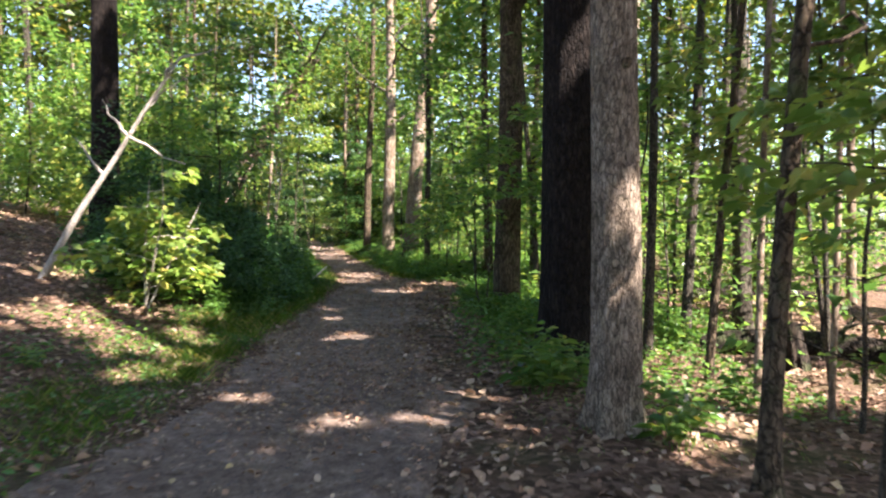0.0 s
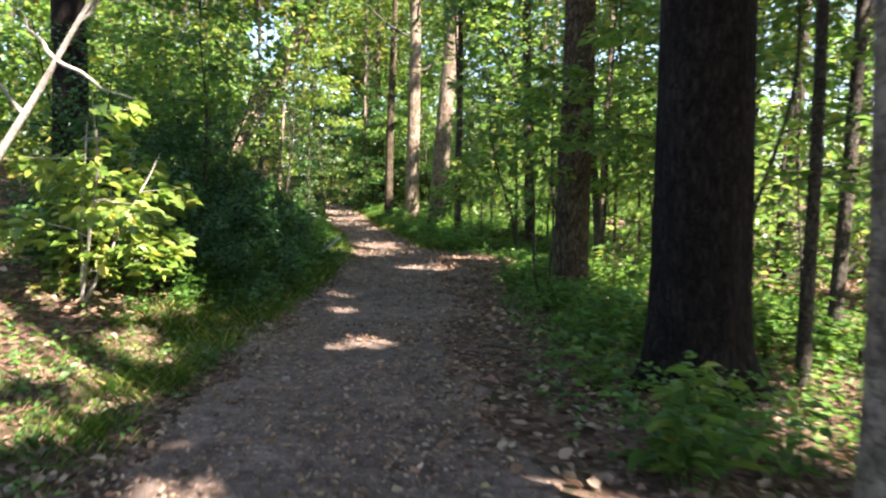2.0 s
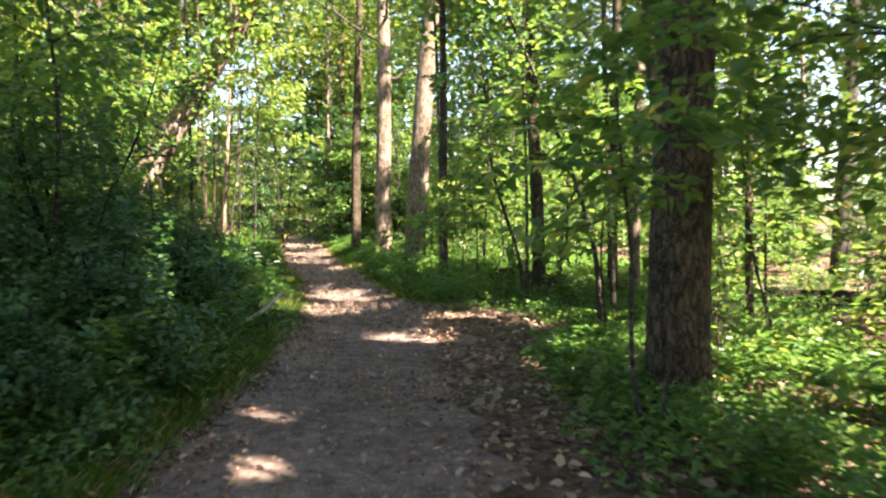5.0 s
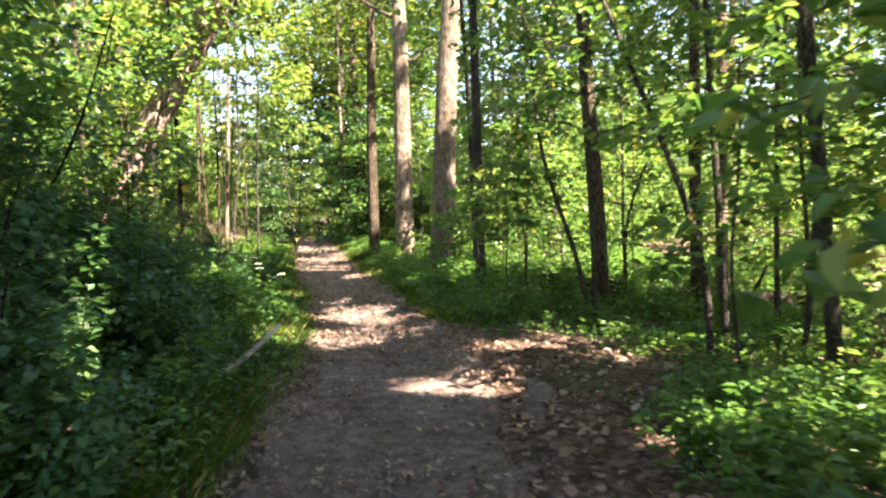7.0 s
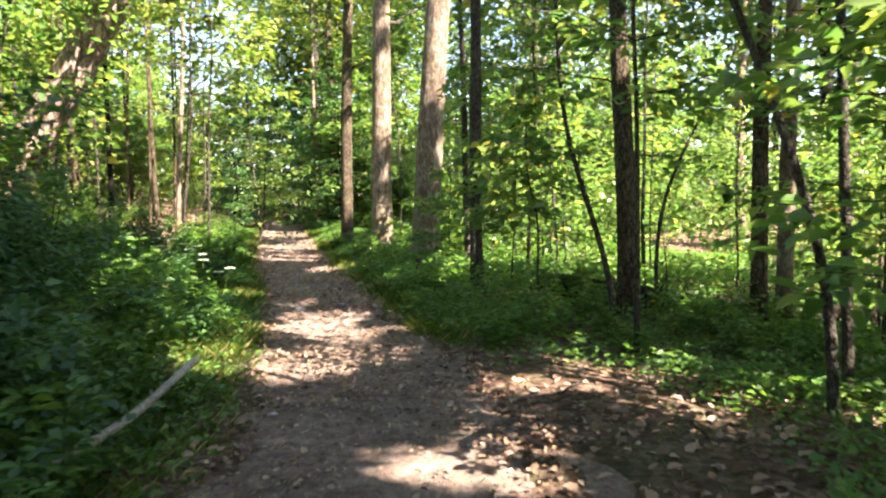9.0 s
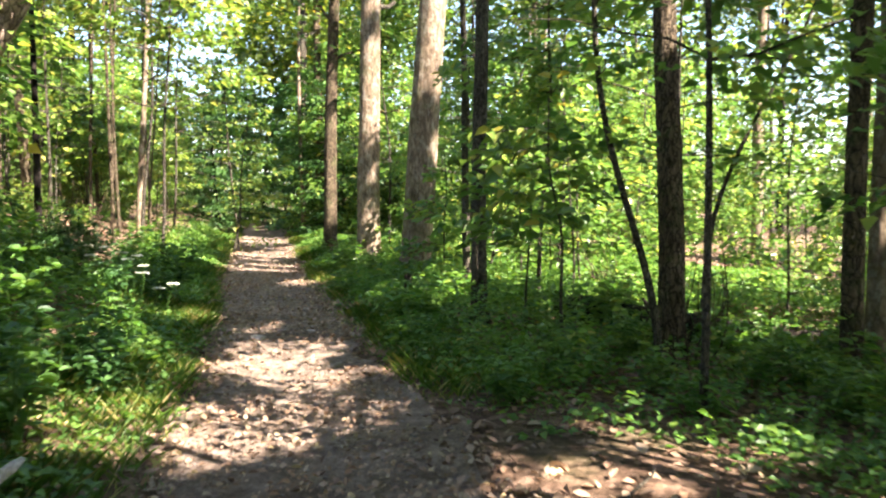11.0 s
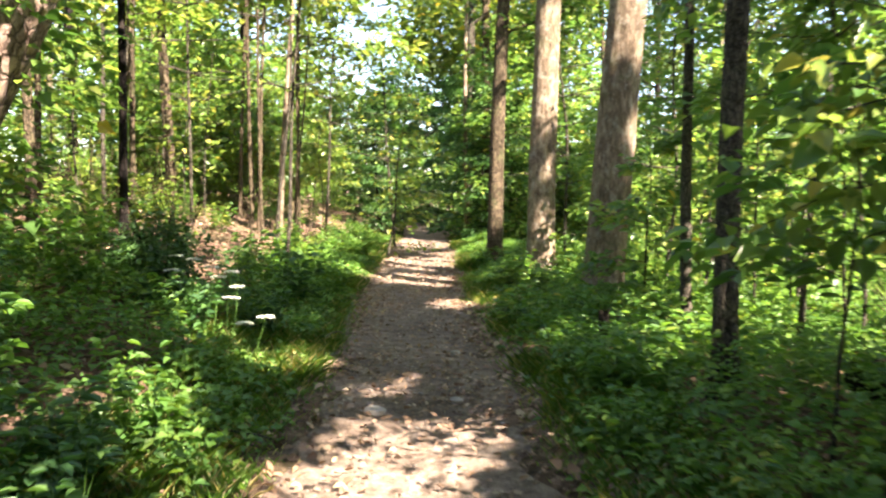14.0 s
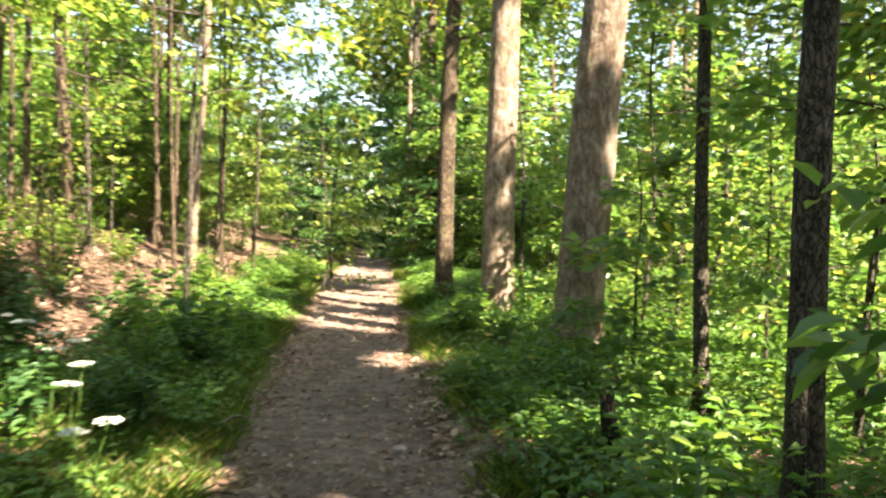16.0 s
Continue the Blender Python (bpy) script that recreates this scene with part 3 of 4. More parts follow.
for k, (x, y, dia, lean, kind) in enumerate(THIN_LEVEL + THIN_BANK):
    tree("slender_tree", x, y, dia, 9 + 22 * min(dia, 0.35), (lean, 0.01), (BARK_THIN, BARK_BROWN, BARK_BROWN if x < -7 else BARK_PALE)[kind],
         ("thin dark trunk in the undergrowth", "thin brown trunk in the undergrowth", "thin light-barked trunk in the undergrowth")[kind], 20 + k, 14 if dia < 0.2 else 24, 36, 0, (5.5 + 10 * min(dia, 0.35), 1.6 + 6 * min(dia, 0.35)), 700, 0.3, "slender trunks beside the trail")

# trees standing further in the wood; first ten added to shade the trail
spots = [(8.5, 2.0), (8.5, 7.0), (9.2, 12.0), (9.0, 17.0), (9.0, 22.0), (7.0, -2.5), (9.5, 27.0), (2.5, -4.5), (12.5, 9.5), (12.0, 4.0)]
tries = 0
while len(spots) < 84 and tries < 4000:
    tries += 1
    x, y = rng.uniform(-26, 34), rng.uniform(-24, 68)
    near = left_edge(y) - 6.5 < x < right_edge(y) + 7.0
    if abs(x + 8 + (y - 38) * 0.27) < 2.5 and y > 38 or near and y > -3 and y < 60 or left_edge(y) - 1 < x < right_edge(y) + 1:
        continue
    if all((x - a) ** 2 + (y - b) ** 2 > 14 for a, b in spots):
        spots.append((x, y))
for k, (x, y) in enumerate(spots):
    dia = float(rng.uniform(0.16, 0.5))
    tree("woodland_tree", x, y, dia, float(rng.uniform(14, 20)), (float(rng.normal() * 0.03), float(rng.normal() * 0.03)), (BARK_DARK_SHADED, BARK_BROWN, BARK_THIN, BARK_PALE)[k % 4],
         "tall leafy tree added to fill the wood and shade the trail", 100 + k, 12, 14, 0, (6.5, 4.8), 6500, 0.4, "trees of the wood", None, 0.42)


# leaning broken trunk on the bank
def leaning_trunk():
    root = new("leaning_tree")
    base = Vector((-7.65, 24.1, float(ground_z(-7.65, 24.1))))
    root.location = base
    tagged(root, "leaning thick pinkish-grey trunk over the bank, sunlit", "tree")
    pts = wobble((0, 0, -0.3), (3.75, -0.25, 5.6), 60, 0.13, 77)
    v, f = tube_arrays(pts, np.linspace(0.29, 0.19, 60), 40, 0.07, 5, ridges=18)
    part_mesh("trunk", raw_mesh("trunk", v, f, BARK_PINK, True), root)
    for k, (i, az) in enumerate(((40, 1.0), (50, -0.8), (57, 2.2))):
        a = pts[i]
        b = a + np.array([math.cos(az) * 1.6, math.sin(az) * 1.6, 1.4])
        v, f = tube_arrays(wobble(a, b, 8, 0.3, k), np.linspace(0.07, 0.02, 8), 8)
        part_mesh("limb", raw_mesh("limb", v, f, BARK_BROWN, True), root)
    rs = np.random.default_rng(6)
    n = 1500
    along = np.concatenate([np.arange(4, 18), np.arange(32, 60)])
    c = pts[rs.choice(along, n)] + np.array([0, -0.35, 0.05]) + rs.normal(size=(n, 3)) * np.array([0.32, 0.35, 0.3])
    s = 0.15 * rs.uniform(0.6, 1.3, n)
    v, f = leaf_arrays(c, rs.normal(size=(n, 3)) * [1, 1, 0.3], rs.normal(size=(n, 3)) * 0.35 + [0, 0, 1], s, s * 0.7, False)
    tagged(part_mesh("foliage", raw_mesh("foliage", v, f, LEAF_MID), root), kind="stuff")


leaning_trunk()


# dead bleached sapling leaning on the bank
def dead_sapling():
    root = new("dead_sapling")
    root.location = (-5.5, 10.7, float(ground_z(-5.5, 10.7)))
    tagged(root, "bleached bare dead sapling leaning over the bank", "dead tree")
    z0 = root.location.z
    line = wobble((0, 0, -0.1), (1.95, 0, 3.75 - z0), 24, 0.1, 3)
    v, f = tube_arrays(line, np.linspace(0.055, 0.018, 24), 10, 0.06, 2)
    part_mesh("trunk", raw_mesh("trunk", v, f, DEADWOOD, True), root)
    for i, d in ((15, (-0.45, 0.1, 0.55)), (15, (0.75, -0.1, -0.35)), (18, (0.5, 0.2, 0.45)), (21, (0.2, -0.3, 0.5)), (11, (-0.5, 0.2, 0.5)), (23, (0.5, 0.1, 0.2))):
        a = line[i]
        v, f = tube_arrays(wobble(a, a + np.array(d), 7, 0.1, i), np.linspace(0.026, 0.006, 7), 6)
        part_mesh("branch", raw_mesh("branch", v, f, DEADWOOD, True), root)


dead_sapling()


def log_thing(name, a, b, r, mat, label, seed, stubs=3, sides=22):
    root = new(name)
    a, b = np.array(a, float), np.array(b, float)
    root.location = a
    tagged(root, label, "log" if r > 0.08 else "branch")
    pts = wobble((0, 0, 0), b - a, 30, 0.25 if r > 0.08 else 0.08, seed)
    n = len(pts)
    rad = np.linspace(r, r * 0.72, n)
    rad[0] *= 0.55
    rad[-1] *= 0.5
    v, f = tube_arrays(pts, rad, sides, 0.12, seed, ridges=12 if r > 0.08 else 0)
    part_mesh("stem", raw_mesh("stem", v, f, mat, True), root)
    rs = np.random.default_rng(seed)
    for k in range(stubs):
        i = int(rs.integers(4, n - 4))
        d = unit(rs.normal(size=3) + np.array([0, 0, 0.9])) * r * rs.uniform(2, 4)
        v, f = tube_arrays(wobble(pts[i], pts[i] + d, 5, 0.02, k), np.linspace(r * 0.3, r * 0.1, 5), 7)
        part_mesh("branch_stub", raw_mesh("branch_stub", v, f, mat, True), root)


def on_ground(x, y, up):
    return (x, y, float(ground_z(x, y)) + up)


log_thing("fallen_log", on_ground(0.5, 24.2, 0.16), on_ground(6.8, 20.6, 0.16), 0.19, ROTTEN, "dark rotting fallen log among undergrowth", 1)
log_thing("fallen_log", on_ground(3.6, 10.6, 0.08), on_ground(8.5, 9.0, 0.10), 0.17, ROTTEN, "dark rotting fallen log in the leaf litter", 2)
log_thing("fallen_log", on_ground(5.2, 16.5, 0.15), on_ground(9.5, 18.8, 0.16), 0.17, ROTTEN, "dark rotting fallen log among saplings", 3)
log_thing("fallen_branch", on_ground(-3.1, 16.5, 0.12), on_ground(-2.6, 17.9, 0.46), 0.03, DEADWOOD, "bleached broken branch lying in the verge", 4, 2, 10)
log_thing("fallen_branch", on_ground(1.9, 6.0, 0.04), on_ground(2.6, 8.0, 0.05), 0.025, DEADWOOD, "thin fallen branch in the leaf litter", 5, 2, 8)


# ---------- saplings and shrubs ----------
def spray_plant(name, label, category, h, spread, branches, per, leaf, leafmat, bark, seed, low=0.2, stem=0.02, full=False, layers=0.12, stems=1, group="", at=None, shade=0.08):
    """A young tree: one or more stems, thin branches, flat sprays of leaves."""
    rs = np.random.default_rng(seed)
    root = new(name)
    tagged(root, label, category, group)
    blades = []
    for s in range(stems):
        lean = rs.normal(size=2) * (0.06 if stems == 1 else 0.28)
        hh = h * (1 if s == 0 else rs.uniform(0.6, 1.0))
        line = wobble((0, 0, -0.08), (lean[0] * hh, lean[1] * hh, hh), 12, 0.12 * hh / 3, seed * 7 + s)
        v, f = tube_arrays(line, np.linspace(stem, stem * 0.25, 12), 7)
        part_mesh("stem", raw_mesh("stem", v, f, bark, True), root)
        twigs = []
        nb = max(3, branches // stems)
        for k in range(nb):
            t = low + (1 - low) * (k + rs.random() * 0.8) / nb
            i = min(11, int(t * 11))
            a = line[i]
            prof = math.sin(min(1.0, (1 - t) / (1 - low) * 0.85 + 0.15) * math.pi * 0.62)
            reach = spread * max(0.22, prof) * rs.uniform(0.65, 1.15)
            az = k * 2.399 + rs.random() * 0.7 + s
            out = np.array([math.cos(az), math.sin(az), rs.uniform(-0.05, 0.35)])
            b = a + out * reach
            twigs.append(tube_arrays(wobble(a, b, 5, 0.08 * reach, seed + k), np.linspace(stem * 0.4, stem * 0.1, 5), 3))
            n = int(per * (0.5 + reach / spread))
            u = rs.random(n) ** 0.75
            w = (rs.random(n) - 0.5) * 2 * reach * 0.42 * np.sin(np.clip(u * 0.9 + 0.12, 0, 1) * np.pi) ** 0.6
            lat = np.array([-math.sin(az), math.cos(az), 0.0])
            p = a + out * reach * u[:, None] + lat * w[:, None]
            p[:, 2] += rs.normal(size=n) * layers - 0.12 * u ** 2 * reach - np.abs(w) * 0.15
            if at:
                stay = shaded(p + np.array((*at, float(ground_z(*at))))) | (rs.random(n) < shade)
                p, w, n = p[stay], w[stay], int(stay.sum())
            d = out * 0.7 + lat * np.sign(w)[:, None] * 0.8 + rs.normal(size=(n, 3)) * 0.35
            d[:, 2] -= 0.2
            up = np.array([0, 0, 1.0]) + rs.normal(size=(n, 3)) * 0.33
            sz = leaf * rs.uniform(0.6, 1.25, n)
            blades.append(leaf_arrays(p, d, up, sz, sz * rs.uniform(0.55, 0.8, n), full))
        v, f = merge(twigs)
        tagged(part_mesh("branching", raw_mesh("branching", v, f, bark, True), root), kind="stuff")
    v, f = merge(blades)
    tagged(part_mesh("foliage", raw_mesh("foliage", v, f, leafmat), root), kind="stuff")
    return root


def put(root, x, y, turn, size=1.0, sink=0.0):
    root.matrix_basis = Matrix.LocRotScale((x, y, float(ground_z(x, y)) - sink), Euler((0, 0, turn)), (size, size, size))


def place_one(root, x, y, turn=0.0, size=1.0):
    put(root, x, y, turn, size)
    return root


def spread_copies(root, places):
    """First place takes the plant itself, the others copies of it."""
    for k, (x, y, turn, size) in enumerate(places):
        m = pose(x, y, float(ground_z(x, y)), 0, 0, math.degrees(turn)) @ Matrix.Diagonal((size, size, size, 1))
        if k:
            ob = copy_thing(root, m)
            ob.scale = (size, size, size)
    x, y, turn, size = places[0]
    put(root, x, y, turn, size)


def scatter(n, inside, apart, seed, smin=0.8, smax=1.25):
    rs = np.random.default_rng(seed)
    out = []
    for _ in range(n * 60):
        if len(out) >= n:
            break
        x, y = rs.uniform(-24, 26), rs.uniform(-6, 62)
        if inside(x, y) and all((x - a[0]) ** 2 + (y - a[1]) ** 2 > apart ** 2 for a in out):
            out.append((x, y, rs.random() * 6.28, rs.uniform(smin, smax)))
    return out


def off_right(x, y):
    return x - right_edge(y)


def off_left(x, y):
    return left_edge(y) - x


def share(places, k, n):
    return places[k::n]


right_far = scatter(56, lambda x, y: 6.0 < off_right(x, y) < 22 and y > 5 and (y > 14 or x > 7), 2.2, 3, 0.6, 0.95)
right_mid = scatter(42, lambda x, y: 3.2 + 0.9 * (y > 22) < off_right(x, y) < 7.2 and y > 11.5, 1.35, 4, 0.7, 1.15)
left_mid = scatter(40, lambda x, y: 3.4 < off_left(x, y) < 12 and 11 < y < 60 and not (25.0 < y < 37 and off_left(x, y) < 6.5) and not (y < 17.5 and off_left(x, y) > 3.6), 1.9, 5, 0.75, 1.2)
far_end = scatter(40, lambda x, y: y > 44 and (off_left(x, y) > 0.8 or off_right(x, y) > 0.8) and abs(x + 8) < 22 and abs(x + 8 + (y - 38) * 0.27) > 2.4, 1.9, 6, 0.9, 1.6)
LABEL_SAP = "leafy green understorey sapling with layered sprays"
for k in range(4):
    sap = spray_plant("sapling", LABEL_SAP, "sapling", 5.2 + k * 0.7, 1.7 + 0.12 * k, 28, 76, 0.18, LEAF_MID, BARK_THIN, 200 + k, 0.10, 0.03, group="saplings of the wood")
    spread_copies(sap, share(right_far, k, 4) + share(far_end, k, 4) + share(left_mid, k, 8))
for k, (x, y, turn, size) in enumerate(right_mid):
    place_one(spray_plant("sapling", LABEL_SAP, "sapling", (3.2 + (k % 4) * 0.6) * size, (1.25 + (k % 4) * 0.1) * size, 22, 78, 0.15, (LEAF_MID, LEAF_MID, LEAF_BRIGHT, LEAF_MID)[k % 4], BARK_THIN, 1220 + k, 0.08, 0.02,
                          group="saplings of the wood", at=(x, y), shade=0.22), x, y)
for k in range(4):
    sap = spray_plant("sapling", LABEL_SAP, "sapling", 3.2 + k * 0.6, 1.25 + 0.1 * k, 22, 78, 0.15, (LEAF_MID, LEAF_BRIGHT, LEAF_MID, LEAF_MID)[k], BARK_THIN, 220 + k, 0.08, 0.02, group="saplings of the wood")
    spread_copies(sap, share(left_mid, k + 4, 8))


# ---------- leafy far woods closing the view ----------
def far_woods():
    rs = np.random.default_rng(12)
    n = 150000
    ang = rs.uniform(0, 2 * np.pi, n)
    ang = np.where(rs.random(n) < 0.5, rs.normal(size=n) * 0.5 + np.pi / 2, ang)
    rad = rs.uniform(52, 80, n)
    x, y = rad * np.cos(ang) - 5, rad * np.sin(ang) + 14
    top = 21 + 8 * field(x, y, 0.12, 1) - 6 * np.exp(-((x + 13) / 5.0) ** 2) * (y > 40)
    z = ground_z(x, y) * 0.4 + rs.random(n) ** 0.9 * top
    clump = field(x + z * 1.3, y - z * 0.7, 0.45, 2)
    keep = (clump > 0.33) & ~((x > left_edge(y) - 0.4) & (x < right_edge(y) + 0.4) & (z < 5) & (y < 58))
    p = np.stack([x, y, z], 1)
    p = p[keep & ~in_sky_gap(p, 2.8)]
    n = len(p)
    s = rs.uniform(0.35, 0.75, n)
    v, f = leaf_arrays(p, rs.normal(size=(n, 3)) * [1, 1, 0.4], rs.normal(size=(n, 3)) * 0.6 + [0, 0, 1], s, s * 0.7, False)
    ob = new("far_woods", raw_mesh("far_woods", v, f, LEAF_FAR))
    tagged(ob, "dense green foliage of the distant woods", "woods", kind="stuff")


far_woods()


# ---------- shrubs and saplings at the trail ----------
place_one(spray_plant("young_maple", "yellow-green young maple with broad sunlit leaves", "sapling", 1.95, 1.05, 20, 46, 0.15, LEAF_BRIGHT, DEADWOOD, 301, 0.22, 0.022, True, 0.05, 3), -3.95, 10.5, 0.4)
place_one(spray_plant("young_maple", "yellow-green young maple with broad sunlit leaves", "sapling", 1.5, 0.9, 14, 40, 0.15, LEAF_BRIGHT, DEADWOOD, 302, 0.25, 0.018, True, 0.05, 2), -4.2, 11.7, 2.0)
place_one(spray_plant("young_beech", "slim young beech with thin sprays beside a trunk", "sapling", 3.1, 0.85, 12, 30, 0.13, LEAF_MID, BARK_THIN, 303, 0.55, 0.016, True, 0.05), 0.78, 12.35, 1.0)
place_one(spray_plant("young_beech", "slim young beech with thin sprays over the herbs", "sapling", 2.35, 0.95, 13, 30, 0.15, LEAF_MID, BARK_THIN, 304, 0.5, 0.014, True, 0.05), -0.1, 22.5, 2.2)
place_one(spray_plant("young_beech", "tall slim sapling with yellowing sprays by the path", "sapling", 3.4, 1.0, 14, 30, 0.14, LEAF_BRIGHT, BARK_THIN, 305, 0.5, 0.02, True, 0.06), 2.3, 3.9, 0.3)
place_one(spray_plant("young_beech", "slim sapling with drooping sprays among herbs", "sapling", 3.2, 1.1, 16, 34, 0.13, LEAF_MID, BARK_THIN, 306, 0.4, 0.018, True, 0.06), 1.35, 16.6, 0.9)
place_one(spray_plant("young_beech", "slim sapling with drooping sprays among herbs", "sapling", 3.6, 1.2, 18, 40, 0.13, LEAF_MID, BARK_THIN, 307, 0.3, 0.02, True, 0.06), 0.9, 25.2, 0.2)
place_one(spray_plant("young_beech", "slim sapling with drooping sprays among herbs", "sapling", 3.4, 1.2, 18, 40, 0.13, LEAF_MID, BARK_THIN, 308, 0.3, 0.02, True, 0.06), 0.6, 28.0, 4.2)
place_one(spray_plant("young_beech", "slim sapling with drooping sprays among herbs", "sapling", 2.6, 1.0, 16, 40, 0.12, LEAF_MID, BARK_THIN, 309, 0.2, 0.02, True, 0.06), -1.0, 30.8, 5.2)

place_one(spray_plant("young_beech", "tall young beech with sunlit upper sprays on the bank", "sapling", 6.6, 1.7, 20, 70, 0.15, LEAF_BRIGHT, BARK_THIN, 310, 0.62, 0.03, False, 0.08), -5.3, 27.6, 0.2)
place_one(spray_plant("young_beech", "tall young beech with sunlit upper sprays on the bank", "sapling", 6.2, 1.6, 20, 70, 0.15, LEAF_BRIGHT, BARK_THIN, 311, 0.58, 0.03, False, 0.08), -8.0, 28.6, 2.2)
place_one(spray_plant("young_beech", "tall young beech with layered sprays on the bank", "sapling", 5.6, 1.6, 24, 70, 0.14, LEAF_MID, BARK_THIN, 312, 0.45, 0.03, False, 0.08), -4.5, 15.6, 2.2)
bank_places = scatter(13, lambda x, y: 2.2 < off_left(x, y) < 8.5 and 27 < y < 43, 1.5, 41, 0.8, 1.2)
for k, (x, y, turn, size) in enumerate(bank_places):
    place_one(spray_plant("young_beech", "sunlit young tree with layered sprays above the leafy bank", "sapling", (3.6 + 0.6 * (k % 3)) * size, 1.35 * size, 16, 75, 0.16, (LEAF_BRIGHT, LEAF_MID, LEAF_MID)[k % 3],
                          BARK_THIN, 1330 + k, 0.38, 0.022, False, 0.06, group="young trees on the bank", at=(x, y)), x, y)
conifer = spray_plant("dark_thicket_tree", "dense dark-green young tree shading the trail", "tree", 7.5, 1.9, 40, 100, 0.19, LEAF_DARK, BARK_DARK_SHADED, 313, 0.03, 0.06, False, 0.1, 1, "dark trees at the bend")
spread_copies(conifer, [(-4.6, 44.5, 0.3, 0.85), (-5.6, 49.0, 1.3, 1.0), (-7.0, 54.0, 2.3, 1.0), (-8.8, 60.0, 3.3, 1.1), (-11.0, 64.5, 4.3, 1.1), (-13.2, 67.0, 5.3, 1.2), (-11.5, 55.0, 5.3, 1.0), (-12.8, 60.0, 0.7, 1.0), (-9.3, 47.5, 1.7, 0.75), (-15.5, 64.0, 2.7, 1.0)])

# understorey trees whose sprays hang before the trunks
UNDER_LEVEL = [(3.5, 6.3, 3.6, 1.1, 0.2, 0), (4.8, 6.9, 5.0, 1.7, 0.2, 1), (2.9, 13.2, 6.5, 1.9, 0.35, 0), (2.2, 17.4, 6.0, 1.8, 0.35, 0), (0.9, 20.4, 5.5, 1.5, 0.5, 0), (0.5, 25.6, 5.5, 1.6, 0.45, 0), (-0.1, 31.5, 6.0, 1.7, 0.3, 0), (-1.9, 36.0, 7.0, 1.8, 0.3, 0), (1.6, 30.0, 6.5, 1.9, 0.25, 0), (2.6, 26.0, 6.5, 2.0, 0.25, 1),
    (3.6, 20.4, 6.0, 1.9, 0.3, 0), (4.6, 15.2, 6.5, 2.0, 0.25, 1), (5.0, 10.0, 6.5, 2.0, 0.3, 0), (4.2, 8.2, 5.5, 1.6, 0.35, 1), (-0.75, 27.7, 2.3, 0.9, 0.1, 0)]
UNDER_BANK = [(-6.4, 18.8, 6.5, 1.6, 0.4, 0), (-6.6, 30.5, 6.5, 1.8, 0.45, 1), (-9.5, 33.0, 7.0, 2.0, 0.4, 1), (-8.2, 37.5, 7.0, 1.9, 0.4, 1), (-11.0, 29.0, 7.0, 2.0, 0.4, 1), (-6.9, 40.0, 7.0, 1.8, 0.2, 0), (-6.2, 36.4, 4.2, 1.2, 0.08, 1), (-10.2, 25.0, 6.5, 1.9, 0.35, 1)]
for k, (x, y, h, spread, low, kind) in enumerate(UNDER_LEVEL + UNDER_BANK):
    place_one(spray_plant("understorey_tree", ("leafy understorey tree with flat green sprays", "understorey tree with sunlit yellow-green sprays")[kind], "tree", h, spread, int(5 * h), 66, 0.145,
                          (LEAF_MID, LEAF_BRIGHT)[kind], BARK_THIN, 700 + k, low, 0.012 + 0.004 * h, False, 0.07, group="understorey trees", at=(x, y)), x, y)


def overhang(name, label, x, y, reach, h, leaf, leafmat, seed):
    """A thin stem whose leafy arms hang out over the edge of the trail."""
    rs = np.random.default_rng(seed)
    root = new(name)
    root.location = on_ground(x, y, 0)
    tagged(root, label, "sapling")
    stem = wobble((0, 0, -0.1), (reach[0] * 0.3, reach[1] * 0.3, h), 14, 0.12, seed)
    v, f = tube_arrays(stem, np.linspace(0.02, 0.006, 14), 8, 0.05, seed)
    part_mesh("stem", raw_mesh("stem", v, f, BARK_THIN, True), root)
    for k in range(4):
        a = stem[9 + k]
        turn = rs.normal() * 0.35
        c, s = math.cos(turn), math.sin(turn)
        go = np.array([reach[0] * c - reach[1] * s, reach[0] * s + reach[1] * c, -0.1 + 0.12 * rs.normal()]) * rs.uniform(0.65, 1.05)
        line = wobble(a, a + go, 8, 0.08, seed + k)
        v, f = tube_arrays(line, np.linspace(0.007, 0.002, 8), 5)
        arm = part_mesh("branch", raw_mesh("branch", v, f, BARK_THIN, True), root)
        n = 20
        p = line[rs.integers(2, 8, n)] + rs.normal(size=(n, 3)) * np.array([0.09, 0.09, 0.03])
        d = rs.normal(size=(n, 3)) * [1, 1, 0.2] + unit(go) * 0.6 - np.array([0, 0, 0.25])
        sz = leaf * rs.uniform(0.6, 1.2, n)
        v, f = leaf_arrays(p, d, np.array([0, 0, 1.0]) + rs.normal(size=(n, 3)) * 0.35, sz, sz * 0.75, True, 0.2)
        tagged(part_mesh("foliage", raw_mesh("foliage", v, f, leafmat), arm), kind="stuff")


overhang("overhanging_sapling", "thin sapling with broad green leaves over the path", 0.75, 12.5, (-0.75, -0.25), 2.3, 0.12, LEAF_MID, 61)
overhang("overhanging_sapling", "thin sapling with yellowing broad leaves by the path", 0.25, 22.0, (-0.8, -0.2), 2.4, 0.13, LEAF_BRIGHT, 62)


